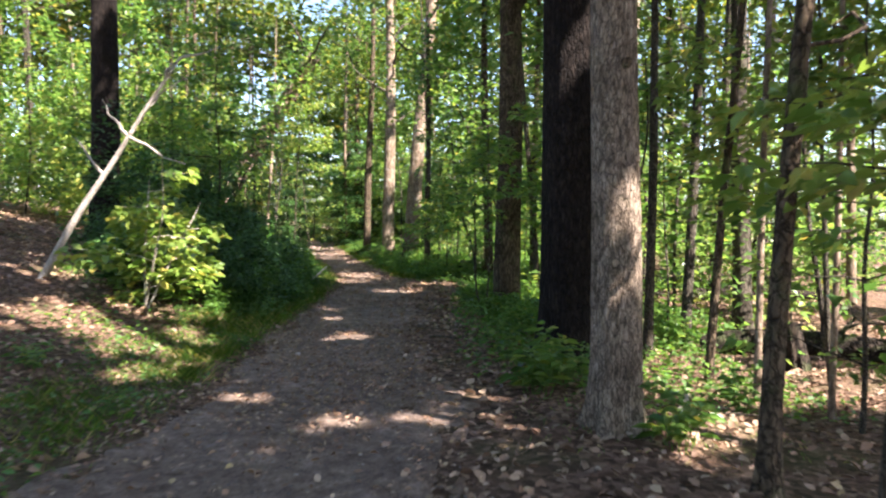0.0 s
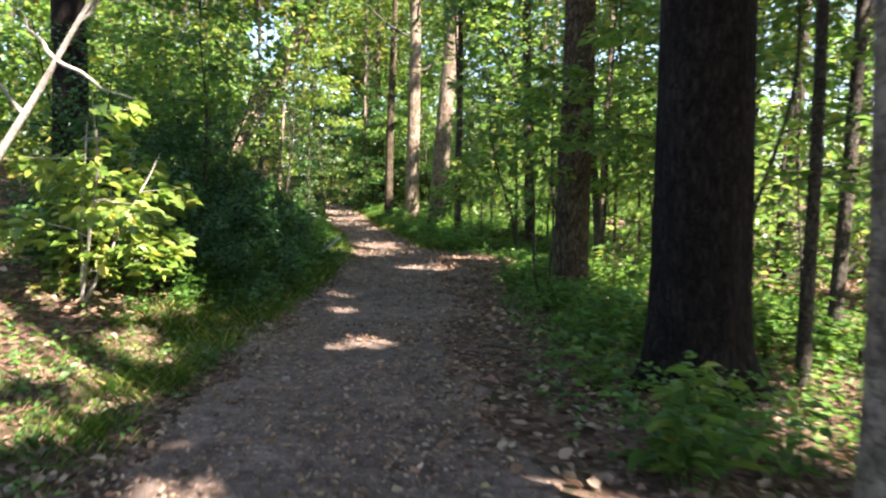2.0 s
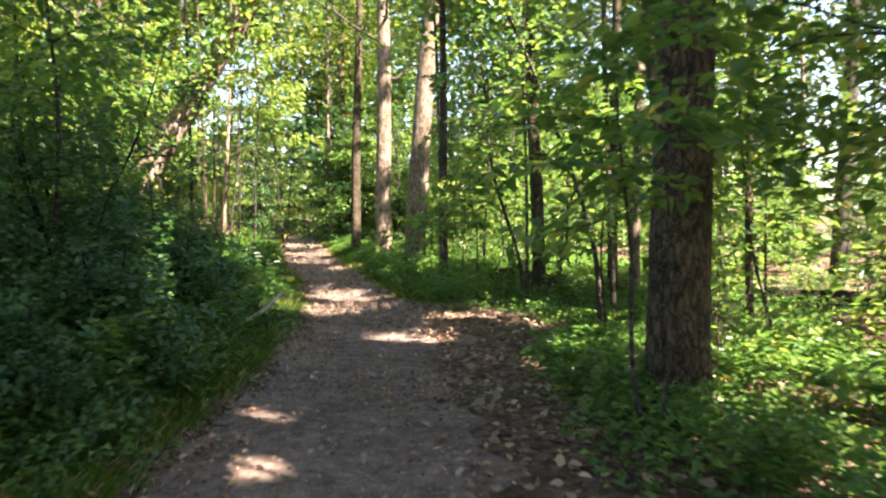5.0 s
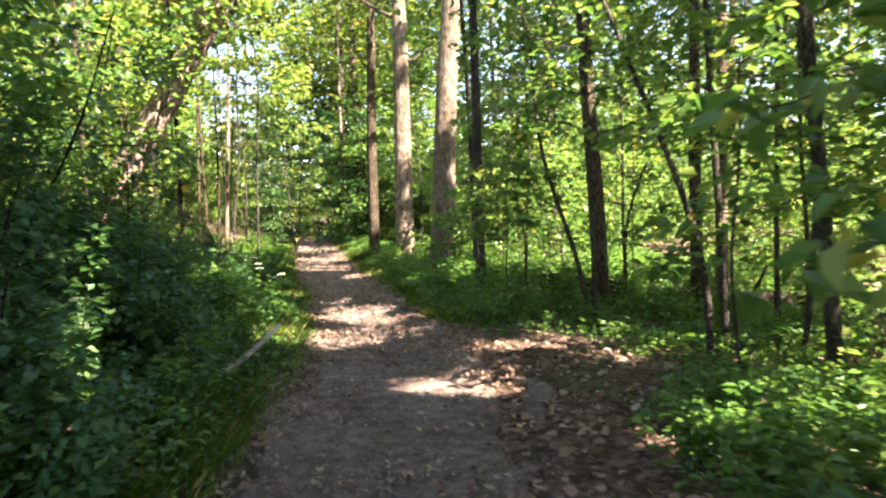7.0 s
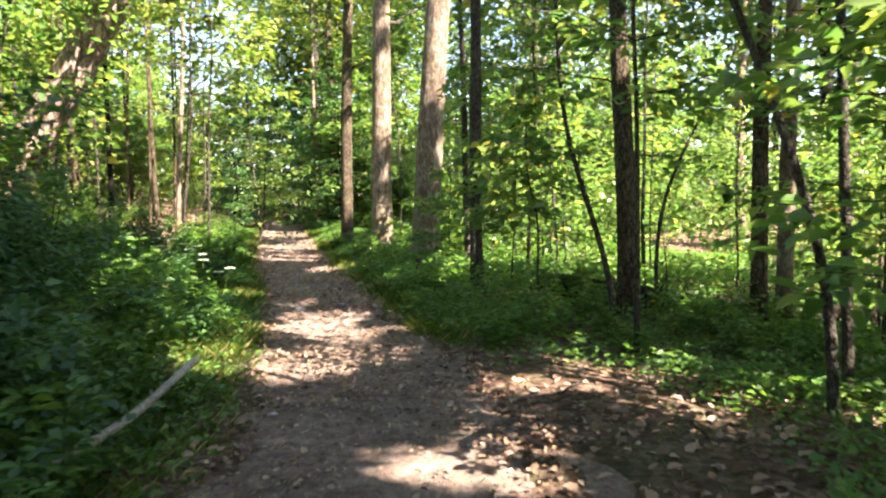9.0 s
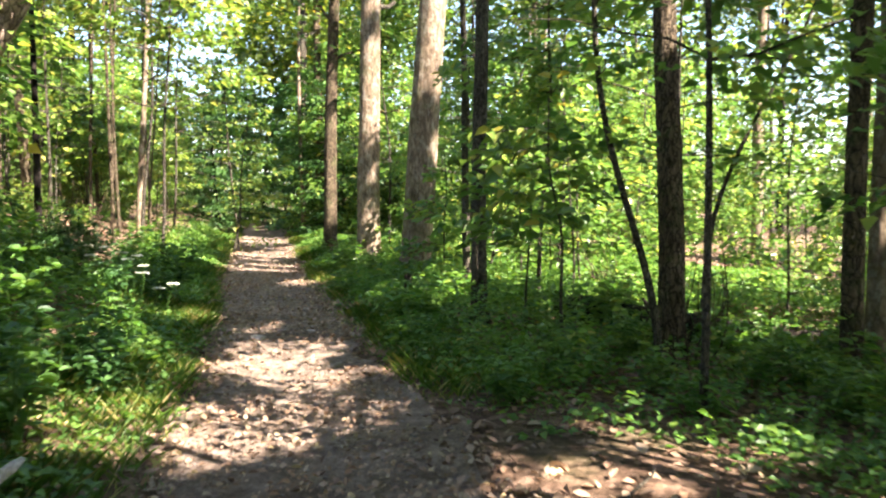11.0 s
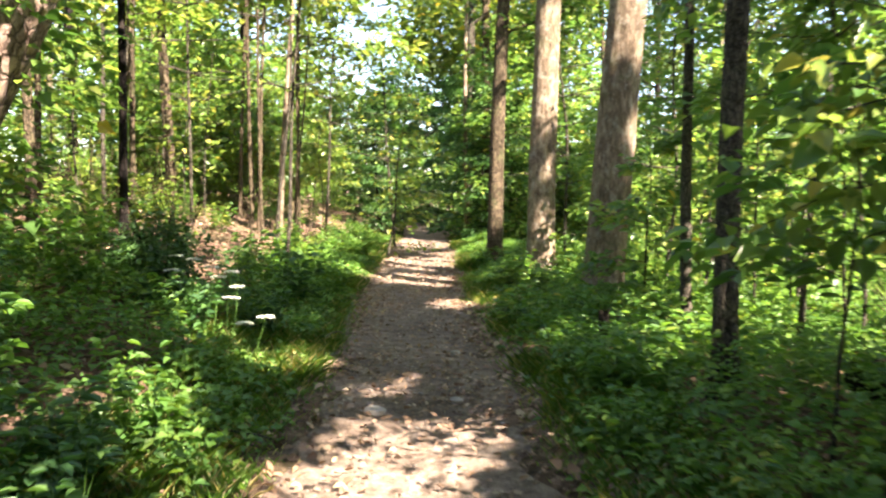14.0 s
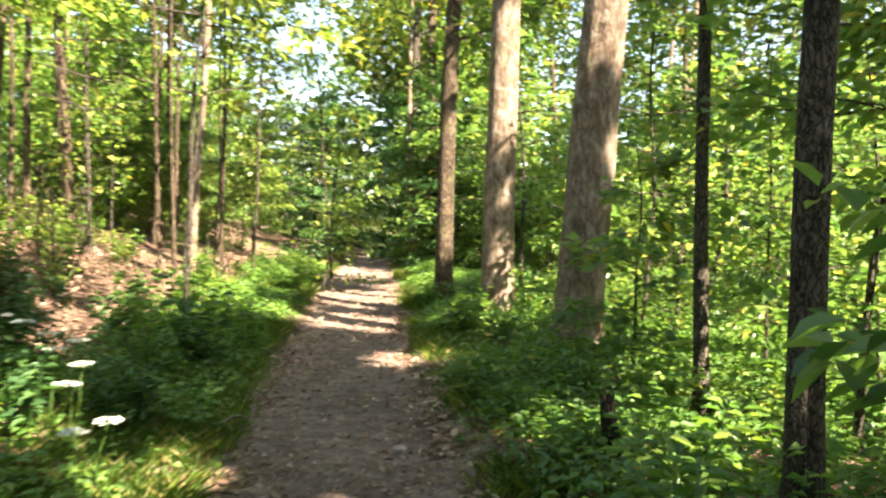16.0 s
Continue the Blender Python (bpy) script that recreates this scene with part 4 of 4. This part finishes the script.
# arching thin tree beside the trail
def arching_sapling():
    root = new("arching_sapling")
    root.location = on_ground(1.58, 18.0, 0)
    tagged(root, "thin brown sapling arching over sideways, leafy top", "sapling")
    t = np.linspace(0, 1, 26)
    pts = np.stack([-0.15 * t - 1.75 * t ** 2.2 + 0.05 * np.sin(t * 9), 0.5 * t, 5.4 * t - 0.12], 1)
    v, f = tube_arrays(pts, np.linspace(0.04, 0.015, 26), 10, 0.05, 3)
    part_mesh("stem", raw_mesh("stem", v, f, BARK_THIN, True), root)
    rs = np.random.default_rng(4)
    n = 700
    i = rs.integers(14, 26, n)
    p = pts[i] + rs.normal(size=(n, 3)) * np.array([0.4, 0.4, 0.12])
    s = 0.12 * rs.uniform(0.7, 1.3, n)
    v, f = leaf_arrays(p, rs.normal(size=(n, 3)) * [1, 1, 0.3], rs.normal(size=(n, 3)) * 0.35 + [0, 0, 1], s, s * 0.7, True)
    tagged(part_mesh("foliage", raw_mesh("foliage", v, f, LEAF_MID), root), kind="stuff")


arching_sapling()


def bent_sapling(x, y, dx, h, r, label, seed, sway=0.12):
    """Thin crooked stem that bends over to one side, a few sprays at its top."""
    root = new("bent_sapling")
    root.location = on_ground(x, y, 0)
    tagged(root, label, "sapling")
    t = np.linspace(0, 1, 24)
    pts = np.stack([dx * t ** 1.5 + sway * np.sin(t * 7 + seed), 0.15 * np.sin(t * 4 + seed), h * t - 0.1], 1)
    pts[:, :2] -= pts[0, :2]
    v, f = tube_arrays(pts, np.linspace(r, r * 0.4, 24), 10, 0.06, seed)
    part_mesh("stem", raw_mesh("stem", v, f, BARK_THIN, True), root)
    rs = np.random.default_rng(seed)
    for k in range(5):
        i = 10 + 3 * k
        d = np.array([rs.normal() * 0.5, rs.normal() * 0.5, 0.35]) * (0.5 + 0.1 * k)
        line = wobble(pts[i], pts[i] + d, 6, 0.06, seed + k)
        v, f = tube_arrays(line, np.linspace(r * 0.35, 0.004, 6), 6)
        twig = part_mesh("branch", raw_mesh("branch", v, f, BARK_THIN, True), root)
        n = 55
        p = line[rs.integers(2, 6, n)] + rs.normal(size=(n, 3)) * np.array([0.22, 0.22, 0.05])
        s = 0.13 * rs.uniform(0.6, 1.3, n)
        v, f = leaf_arrays(p, rs.normal(size=(n, 3)) * [1, 1, 0.3], rs.normal(size=(n, 3)) * 0.35 + [0, 0, 1], s, s * 0.7, True)
        tagged(part_mesh("foliage", raw_mesh("foliage", v, f, LEAF_MID), twig), kind="stuff")


bent_sapling(0.98, 21.7, -0.85, 4.6, 0.038, "dark crooked thin sapling bending over the verge", 1)
bent_sapling(1.9, 23.1, 1.3, 4.4, 0.03, "thin dark sapling leaning away behind a log", 2)
bent_sapling(2.35, 10.4, 0.5, 4.0, 0.025, "thin dark crooked sapling among trunks", 3)
bent_sapling(3.9, 14.6, -0.6, 4.5, 0.035, "thin dark crooked sapling among trunks", 4)
bent_sapling(0.15, 29.5, 0.7, 4.2, 0.03, "thin dark crooked sapling in sunlit leaves", 5)

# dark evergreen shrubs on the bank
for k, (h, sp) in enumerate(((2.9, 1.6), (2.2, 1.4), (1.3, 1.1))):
    bush = spray_plant("dark_shrub", "dense dark-green shrub on the bank in deep shade", "shrub", h, sp, 40, 105, 0.095, LEAF_DARK, BARK_DARK_SHADED, 320 + k, 0.03, 0.025, False, 0.12, 4, "dark shrubs on the bank")
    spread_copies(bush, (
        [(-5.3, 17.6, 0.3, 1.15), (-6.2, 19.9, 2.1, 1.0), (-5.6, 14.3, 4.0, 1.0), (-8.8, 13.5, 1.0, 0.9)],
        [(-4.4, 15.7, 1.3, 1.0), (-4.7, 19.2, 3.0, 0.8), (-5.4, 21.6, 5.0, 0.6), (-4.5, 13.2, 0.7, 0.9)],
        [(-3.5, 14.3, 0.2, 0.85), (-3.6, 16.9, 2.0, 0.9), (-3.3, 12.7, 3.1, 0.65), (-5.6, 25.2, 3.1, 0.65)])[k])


# ---------- herbs ----------
def herb(name, label, h, spread, stalks, per, leaf, mat, seed, group):
    rs = np.random.default_rng(seed)
    root = new(name)
    tagged(root, label, "plant", group)
    stems, blades = [], []
    for k in range(stalks):
        az = k * 2.4 + rs.random()
        rad = spread * rs.random() ** 0.6
        a = np.array([math.cos(az) * rad * 0.35, math.sin(az) * rad * 0.35, -0.03])
        b = np.array([math.cos(az) * rad, math.sin(az) * rad, h * rs.uniform(0.55, 1.0)])
        line = wobble(a, b, 6, 0.05, seed + k)
        stems.append(tube_arrays(line[::2], np.linspace(0.005, 0.0025, 3), 3))
        n = per
        u = rs.uniform(0.25, 1.0, n)
        p = a + (b - a) * u[:, None]
        th = np.arange(n) * 2.4 + rs.random(n)
        d = np.stack([np.cos(th), np.sin(th), rs.uniform(-0.1, 0.5, n)], 1)
        p = p + d * 0.02
        s = leaf * rs.uniform(0.55, 1.2, n) * (1.25 - 0.5 * u)
        blades.append(leaf_arrays(p, d, np.array([0, 0, 1.0]) + rs.normal(size=(n, 3)) * 0.25, s, s * rs.uniform(0.4, 0.65, n), True, 0.25))
    v, f = merge(stems)
    tagged(part_mesh("stem_tuft", raw_mesh("stem_tuft", v, f, HERB, True), root), kind="stuff")
    v, f = merge(blades)
    tagged(part_mesh("foliage", raw_mesh("foliage", v, f, mat), root), kind="stuff")
    return root


def verge_left(x, y):
    return 0.35 < off_left(x, y) < 3.2 and 11.0 < y < 31 and not (y > 25 and off_left(x, y) > 1.4 + 0.05 * (31 - y))


def verge_right(x, y):
    return (0.5 < off_right(x, y) < 4.5 and 20.0 < y < 36) or (0.9 < off_right(x, y) < 3.8 and 10.2 < y < 20.2 and not (16.4 < y < 19.9 and off_right(x, y) < 1.5))


def near_right(x, y):
    return 0.8 < off_right(x, y) < 3.2 and 5.0 < y < 11 and math.hypot(x - 1.43, y - 6.0) > 0.5


hl, hr, hn = scatter(110, verge_left, 0.42, 30, 0.7, 1.3), scatter(130, verge_right, 0.45, 31, 0.7, 1.25), scatter(26, near_right, 0.5, 32, 0.6, 1.1)
for k in range(4):
    hb = herb("herb_clump", "leafy green woodland herb clump in the verge", 0.62 + 0.07 * k, 0.30, 11 + k, 15, 0.105 + 0.008 * k, (HERB, HERB, HERB, LEAF_DARK)[k], 400 + k, "herbs of the verge")
    spread_copies(hb, share(hl, k, 4))
for k in range(4):
    hb = herb("herb_clump", "bright green low herb clump beside the path", 0.42 + 0.06 * k, 0.30, 11 + k, 13, 0.10 + 0.01 * k, (HERB, LEAF_MID, HERB, LEAF_MID)[k], 410 + k, "herbs of the verge")
    spread_copies(hb, share(hr, k, 4))
for k in range(2):
    hb = herb("tree_seedling", "small broad-leaved seedling rising from leaf litter", 0.55, 0.28, 7, 9, 0.14, (LEAF_MID, HERB)[k], 420 + k, "seedlings in the litter")
    spread_copies(hb, share(hn, k, 2))
place_one(herb("tree_seedling", "sunlit broad-leaved seedling at the foot of trunks", 0.62, 0.45, 12, 12, 0.17, LEAF_MID, 430, "seedlings in the litter"), 0.95, 7.0, 0.5)
place_one(herb("tree_seedling", "sunlit broad-leaved seedling at the foot of trunks", 0.5, 0.4, 10, 12, 0.17, LEAF_BRIGHT, 431, "seedlings in the litter"), 1.25, 7.6, 1.5)
place_one(herb("tree_seedling", "broad-leaved seedling at the foot of an oak", 0.5, 0.35, 9, 10, 0.15, LEAF_MID, 432, "seedlings in the litter"), 1.75, 5.45, 1.5)


bank_herbs = scatter(70, lambda x, y: 0.8 < off_left(x, y) < 8.5 and 24 < y < 42, 0.7, 33, 0.7, 1.3)
for k in range(4):
    hb = herb("bank_weed", "leafy weed clump in the litter of the sunny bank", 0.5 + 0.15 * k, 0.35, 9 + k, 14, 0.10 + 0.01 * k, (LEAF_BRIGHT, HERB, LEAF_MID, LEAF_BRIGHT)[k], 440 + k, "weeds on the bank")
    spread_copies(hb, share(bank_herbs, k, 4))
early_herbs = scatter(34, lambda x, y: 0.1 < off_left(x, y) < 3.5 and 4.5 < y < 12, 0.45, 34, 0.5, 1.0)
for k in range(2):
    hb = herb("bank_weed", "small green weed in the leaf litter", 0.32, 0.28, 9, 12, 0.08, (HERB, LEAF_MID)[k], 450 + k, "weeds on the bank")
    spread_copies(hb, share(early_herbs, k, 2))


def dead_brush(seed):
    """A tangle of bare brown twigs rising from the ground."""
    rs = np.random.default_rng(seed)
    root = new("dead_brush")
    tagged(root, "tangle of bare brown twigs on the bank", "brush", "dead brush on the bank")
    for k in range(12):
        az, r = rs.random() * 6.28, rs.uniform(0.2, 0.8)
        end = np.array([math.cos(az) * r, math.sin(az) * r, rs.uniform(0.6, 1.7)])
        line = wobble((math.cos(az) * 0.1, math.sin(az) * 0.1, -0.05), end, 8, 0.25, seed * 13 + k)
        v, f = tube_arrays(line, np.linspace(0.012, 0.003, 8), 5)
        twig = part_mesh("twig", raw_mesh("twig", v, f, BARK_BROWN, True), root)
        for j in (3, 5):
            v, f = tube_arrays(wobble(line[j], line[j] + rs.normal(size=3) * 0.25 + [0, 0, 0.1], 4, 0.05, k + j), np.linspace(0.005, 0.002, 4), 4)
            part_mesh("side_twig", raw_mesh("side_twig", v, f, BARK_BROWN, True), twig)
    return root


spread_copies(dead_brush(1), scatter(14, lambda x, y: 1.6 < off_left(x, y) < 8 and 26 < y < 40, 1.2, 35, 0.8, 1.3))
spread_copies(dead_brush(2), scatter(9, lambda x, y: 2.2 < off_right(x, y) < 6 and 14 < y < 27, 1.5, 36, 0.6, 1.0))


def white_flower(x, y, h, seed):
    """A stalk with a flat head of small white florets."""
    rs = np.random.default_rng(seed)
    root = new("white_flower")
    root.location = on_ground(x, y, 0)
    tagged(root, "small white wildflower head in the green verge", "flower", "white flowers of the verge")
    line = wobble((0, 0, -0.03), (0.06, 0.02, h), 8, 0.04, seed)
    v, f = tube_arrays(line, np.linspace(0.005, 0.003, 8), 5)
    part_mesh("stalk", raw_mesh("stalk", v, f, HERB, True), root)
    n = 60
    th, rad = rs.random(n) * 6.283, 0.055 * np.sqrt(rs.random(n))
    p = line[-1] + np.stack([np.cos(th) * rad, np.sin(th) * rad, 0.012 * rs.random(n) - 2.5 * rad ** 2], 1)
    v, f = leaf_arrays(p, np.stack([np.cos(th), np.sin(th), 0.2 + 0 * th], 1), np.array([0, 0, 1.0]) + rs.normal(size=(n, 3)) * 0.3, 0.026, 0.02, True)
    tagged(part_mesh("flower_head", raw_mesh("flower_head", v, f, PETAL), root), kind="stuff")


for k, (x, y, h) in enumerate(((-4.82, 24.56, 0.6), (-4.7, 24.45, 0.55), (-4.65, 24.6, 0.62), (-4.48, 24.37, 0.55), (-3.95, 23.69, 0.5), (-4.06, 23.6, 0.45), (-5.01, 24.6, 0.6), (-5.12, 24.4, 0.5), (-4.4, 24.1, 0.5), (-5.3, 24.8, 0.55))):
    white_flower(x, y, h, 500 + k)


def stump(x, y, h, r, seed):
    """A dark rotten stub with a jagged, leaning top."""
    root = new("stump")
    root.location = on_ground(x, y, 0)
    tagged(root, "dark rotten broken stump among green herbs", "stump")
    pts = np.stack([np.linspace(0, -0.07, 14), np.linspace(0, 0.03, 14), np.linspace(-0.1, h, 14)], 1)
    rad = np.linspace(r * 1.3, r * 0.85, 14)
    v, f = tube_arrays(pts, rad, 20, 0.14, seed, ridges=9)
    v[-20:, 2] += 0.09 * np.random.default_rng(seed).random(20)
    cap = len(v)
    v = np.vstack([v, pts[-1:] - [[0, 0, 0.05]]])
    ring = np.arange(cap - 20, cap)
    top = np.stack([ring, np.roll(ring, -1), np.full(20, cap), np.full(20, cap)], 1)
    me = bpy.data.meshes.new("stub")
    me.from_pydata([tuple(c) for c in v], [], [tuple(int(i) for i in q) for q in f] + [tuple(int(i) for i in q[:3]) for q in top])
    me.materials.append(ROTTEN)
    part_mesh("stub", me, root)


stump(-1.2, 24.75, 0.42, 0.06, 7)
stump(4.3, 9.2, 0.5, 0.12, 8)
log_thing("broken_stick", on_ground(-0.56, 24.68, -0.05), on_ground(-0.55, 24.7, 0.52), 0.02, DEADWOOD, "short pale broken stick standing upright in herbs", 9, 1, 8)
place_one(herb("broadleaf_seedling", "sunlit broad-leaved seedling in the herb bed", 0.6, 0.35, 9, 11, 0.15, LEAF_MID, 433, "seedlings in the litter"), -0.95, 23.9, 0.7)


def cover(name, label, n, inside, height, leaf, mat, seed, slim=0.6, upright=0.0, box=(-10, 6, 3, 47)):
    """A continuous low growth of small blades."""
    rs = np.random.default_rng(seed)
    x, y = rs.uniform(box[0], box[1], n * 10), rs.uniform(box[2], box[3], n * 10)
    d = inside(x, y)
    keep = rs.random(n * 10) < d
    x, y, d = x[keep][:n], y[keep][:n], d[keep][:n]
    n = len(x)
    h = height(x, y) * np.clip(d * 1.5, 0.3, 1)
    z = ground_z(x, y) + (h * rs.random(n) ** 0.7 if not upright else 0)
    p = np.stack([x, y, z], 1)
    th = rs.random(n) * 6.283
    flat = np.stack([np.cos(th), np.sin(th), np.zeros(n)], 1)
    if upright:
        aim = flat * 0.55 + np.array([0, 0, upright]) + rs.normal(size=(n, 3)) * 0.15
        s = h * rs.uniform(0.5, 1.15, n)
        v, f = leaf_arrays(p, aim, flat + rs.normal(size=(n, 3)) * 0.2, s, 0.004 + 0.003 * rs.random(n), False, -0.3)
    else:
        s = leaf * rs.uniform(0.5, 1.3, n)
        v, f = leaf_arrays(p, flat + np.array([0, 0, 0.1]) + rs.normal(size=(n, 3)) * 0.2, np.array([0, 0, 1.0]) + rs.normal(size=(n, 3)) * 0.35, s, s * slim, False, 0.2)
    ob = new(name, raw_mesh(name, v, f, mat))
    tagged(ob, label, "undergrowth", kind="stuff")


def band(v, a, b, soft=0.25):
    return np.clip((v - a) / soft, 0, 1) * np.clip((b - v) / soft, 0, 1)


def cover_left(x, y):
    o = off_left(x, y)
    b = band(o, 0.05, 3.6, 0.5) * band(y, 10.8, 25.5, 1.5) + band(o, 0.05, 1.7, 0.4) * band(y, 24, 46, 1.5) + 0.2 * band(o, 0.0, 2.6, 0.5) * band(y, 3.5, 11.5, 1.0)
    return np.clip(b, 0, 1) * (0.35 + 0.65 * (field(x, y, 0.9, 3) > 0.4))


def cover_right(x, y):
    o = off_right(x, y)
    b = band(o, 0.1, 10.0, 0.5) * band(y, 19.4, 46, 0.9) + band(o, 0.6, 5.0, 0.5) * band(y, 10.0, 20.3, 0.9) * (1 - band(y, 16.2, 19.9, 0.4) * band(o, -1, 1.7, 0.5)) + 0.35 * band(o, 0.4, 4, 0.5) * band(y, 6.3, 11, 1)
    return np.clip(b, 0, 1) * (0.3 + 0.7 * (field(x, y, 0.8, 4) > 0.38))


cover("undergrowth", "low dark-green leafy undergrowth on the bank", 60000, cover_left, lambda x, y: 0.12 + 0.45 * np.clip(off_left(x, y) / 1.5, 0, 1) * field(x, y, 0.7, 1) * 1.4, 0.075, HERB, 51)
cover("undergrowth", "low bright green leafy undergrowth beside the path", 150000, cover_right, lambda x, y: 0.10 + 0.34 * np.clip(off_right(x, y) / 1.5, 0, 1) * field(x, y, 0.7, 2) * 1.4, 0.08, HERB, 52, box=(-8, 11, 3, 47))
cover("grass", "long green grass along the path edge", 85000, lambda x, y: np.clip(band(off_left(x, y), -0.12, 1.5, 0.35) * band(y, 3.5, 48, 2) * np.where(y < 11, 0.8, 1) + band(off_right(x, y), -0.1, 1.3, 0.35) * band(y, 19.7, 48, 0.9) + 0.12 * band(off_right(x, y), 0.3, 3, 0.4) * band(y, 5, 19, 1), 0, 1) * (0.25 + 0.75 * field(x, y, 1.6, 5)),
      lambda x, y: 0.10 + 0.18 * field(x, y, 0.8, 0), 0.2, GRASS, 53, upright=1.0)


# ---------- fallen leaves, pebbles, twigs ----------
def litter(n, inside, lift, seed, name, label, size=0.075, box=(-12, 9, 2, 44)):
    rs = np.random.default_rng(seed)
    x, y = rs.uniform(box[0], box[1], n * 5), rs.uniform(box[2], box[3], n * 5)
    keep = rs.random(n * 5) < inside(x, y)
    x, y = x[keep][:n], y[keep][:n]
    n = len(x)
    p = np.stack([x, y, ground_z(x, y) + lift + 0.02 * rs.random(n)], 1)
    th = rs.random(n) * 6.283
    d = np.stack([np.cos(th), np.sin(th), rs.normal(size=n) * 0.25], 1)
    s = size * rs.uniform(0.5, 1.4, n)
    v, f = leaf_arrays(p, d, np.array([0, 0, 1.0]) + rs.normal(size=(n, 3)) * 0.4, s, s * rs.uniform(0.45, 0.85, n), True, rs.uniform(-0.3, 0.3, (n, 1)))
    ob = new(name, raw_mesh(name, v, f, DEAD_LEAF))
    tagged(ob, label, "leaf litter", kind="stuff")


litter(48000, lambda x, y: np.where((off_left(x, y) > 0.0) | (off_right(x, y) > -0.05), 1.0, 0.0) * np.clip(1.3 - (y - 3) / 34, 0.12, 1), 0.005, 61, "leaf_litter", "dry brown and tan fallen leaves on the forest floor")
litter(13000, lambda x, y: np.where((off_left(x, y) < 0) & (off_right(x, y) < 0), 1.0, 0.0) * (0.15 + 0.85 * np.maximum(np.exp(off_left(x, y) / 0.3), np.exp(off_right(x, y) / 0.4))), 0.004, 62, "path_leaves", "scattered dry fallen leaves on the trodden path", 0.05, (-8, 1, 2, 40))


def pebble_arrays(x, y, z, s, rs):
    base = np.array([(1, 0, 0), (0.3, 0.95, 0), (-0.8, 0.6, 0), (-0.8, -0.6, 0), (0.3, -0.95, 0), (0, 0, 0.75), (0, 0, -0.6)])
    tri = np.array([(0, 1, 5), (1, 2, 5), (2, 3, 5), (3, 4, 5), (4, 0, 5), (1, 0, 6), (2, 1, 6), (3, 2, 6), (4, 3, 6), (0, 4, 6)])
    n = len(x)
    jit = base[None] * rs.uniform(0.7, 1.25, (n, 7, 1)) * np.stack([s, s * rs.uniform(0.6, 1, n), s * rs.uniform(0.3, 0.6, n)], 1)[:, None]
    th = rs.random(n) * 6.283
    c, sn = np.cos(th)[:, None], np.sin(th)[:, None]
    v = np.stack([jit[..., 0] * c - jit[..., 1] * sn, jit[..., 0] * sn + jit[..., 1] * c, jit[..., 2]], -1) + np.stack([x, y, z], 1)[:, None]
    return v.reshape(-1, 3), (tri[None] + np.arange(n)[:, None, None] * 7).reshape(-1, 3)


def pebbles():
    rs = np.random.default_rng(71)
    n = 6500
    y = 3 + 36 * rs.random(n) ** 1.2
    u = rs.random(n)
    x = left_edge(y) + (right_edge(y) - left_edge(y)) * u
    s = 0.006 + 0.022 * rs.random(n) ** 4
    v, f = pebble_arrays(x, y, np.full(n, 0.0) - 0.02 * np.sin(u * np.pi), s, rs)
    tagged(new("gravel", raw_mesh("gravel", v, f, STONE)), "small grey pebbles pressed into the path", "gravel", kind="stuff")
    spots = [(-2.79, 23.0, 0.075), (-2.3, 23.4, 0.05), (-1.6, 9.0, 0.035), (-2.6, 25.1, 0.05), (-2.2, 18.2, 0.03), (-1.2, 16.2, 0.035)]
    for x, y, s in spots:
        bm = bmesh.new()
        bmesh.ops.create_icosphere(bm, subdivisions=2, radius=s)
        for vert in bm.verts:
            k = 1 + 0.35 * noise.noise(vert.co * 14 + Vector((x, y, 0)))
            vert.co = Vector((vert.co.x * k, vert.co.y * k * 0.8, vert.co.z * k * 0.55))
        me = bpy.data.meshes.new("stone")
        bm.to_mesh(me)
        bm.free()
        me.materials.append(STONE)
        ob = new("stone", me)
        ob.location = (x, y, 0.0)
        tagged(ob, "pale grey stone half sunk in the path", "stone", "stones in the path")


litter(11000, lambda x, y: np.where((off_left(x, y) < 0.1) & (off_right(x, y) < 0.1), 1.0, 0.0) * np.clip((field(x, y, 0.9, 2) - 0.4) * 4, 0.08, 1), 0.0, 63, "path_debris", "small broken leaf bits and bark scraps on the path", 0.038, (-5, 1, 3, 30))
pebbles()


def sticks():
    rs = np.random.default_rng(81)
    for k in range(26):
        y = rs.uniform(4, 26)
        x = right_edge(y) + rs.uniform(0.1, 2.6) if k % 3 else left_edge(y) - rs.uniform(0.1, 1.5)
        az, l = rs.random() * 6.28, rs.uniform(0.3, 0.9)
        z = float(ground_z(x, y)) + 0.03
        v, f = tube_arrays(wobble((0, 0, 0), (math.cos(az) * l, math.sin(az) * l, 0.03), 7, 0.08, k), np.linspace(0.011, 0.005, 7), 6)
        ob = new("twig", raw_mesh("twig", v, f, BARK_PALE if k % 2 else BARK_THIN, True))
        ob.location = (x, y, z)
        tagged(ob, "dry fallen twig lying in leaf litter", "twig", "twigs on the ground")


sticks()
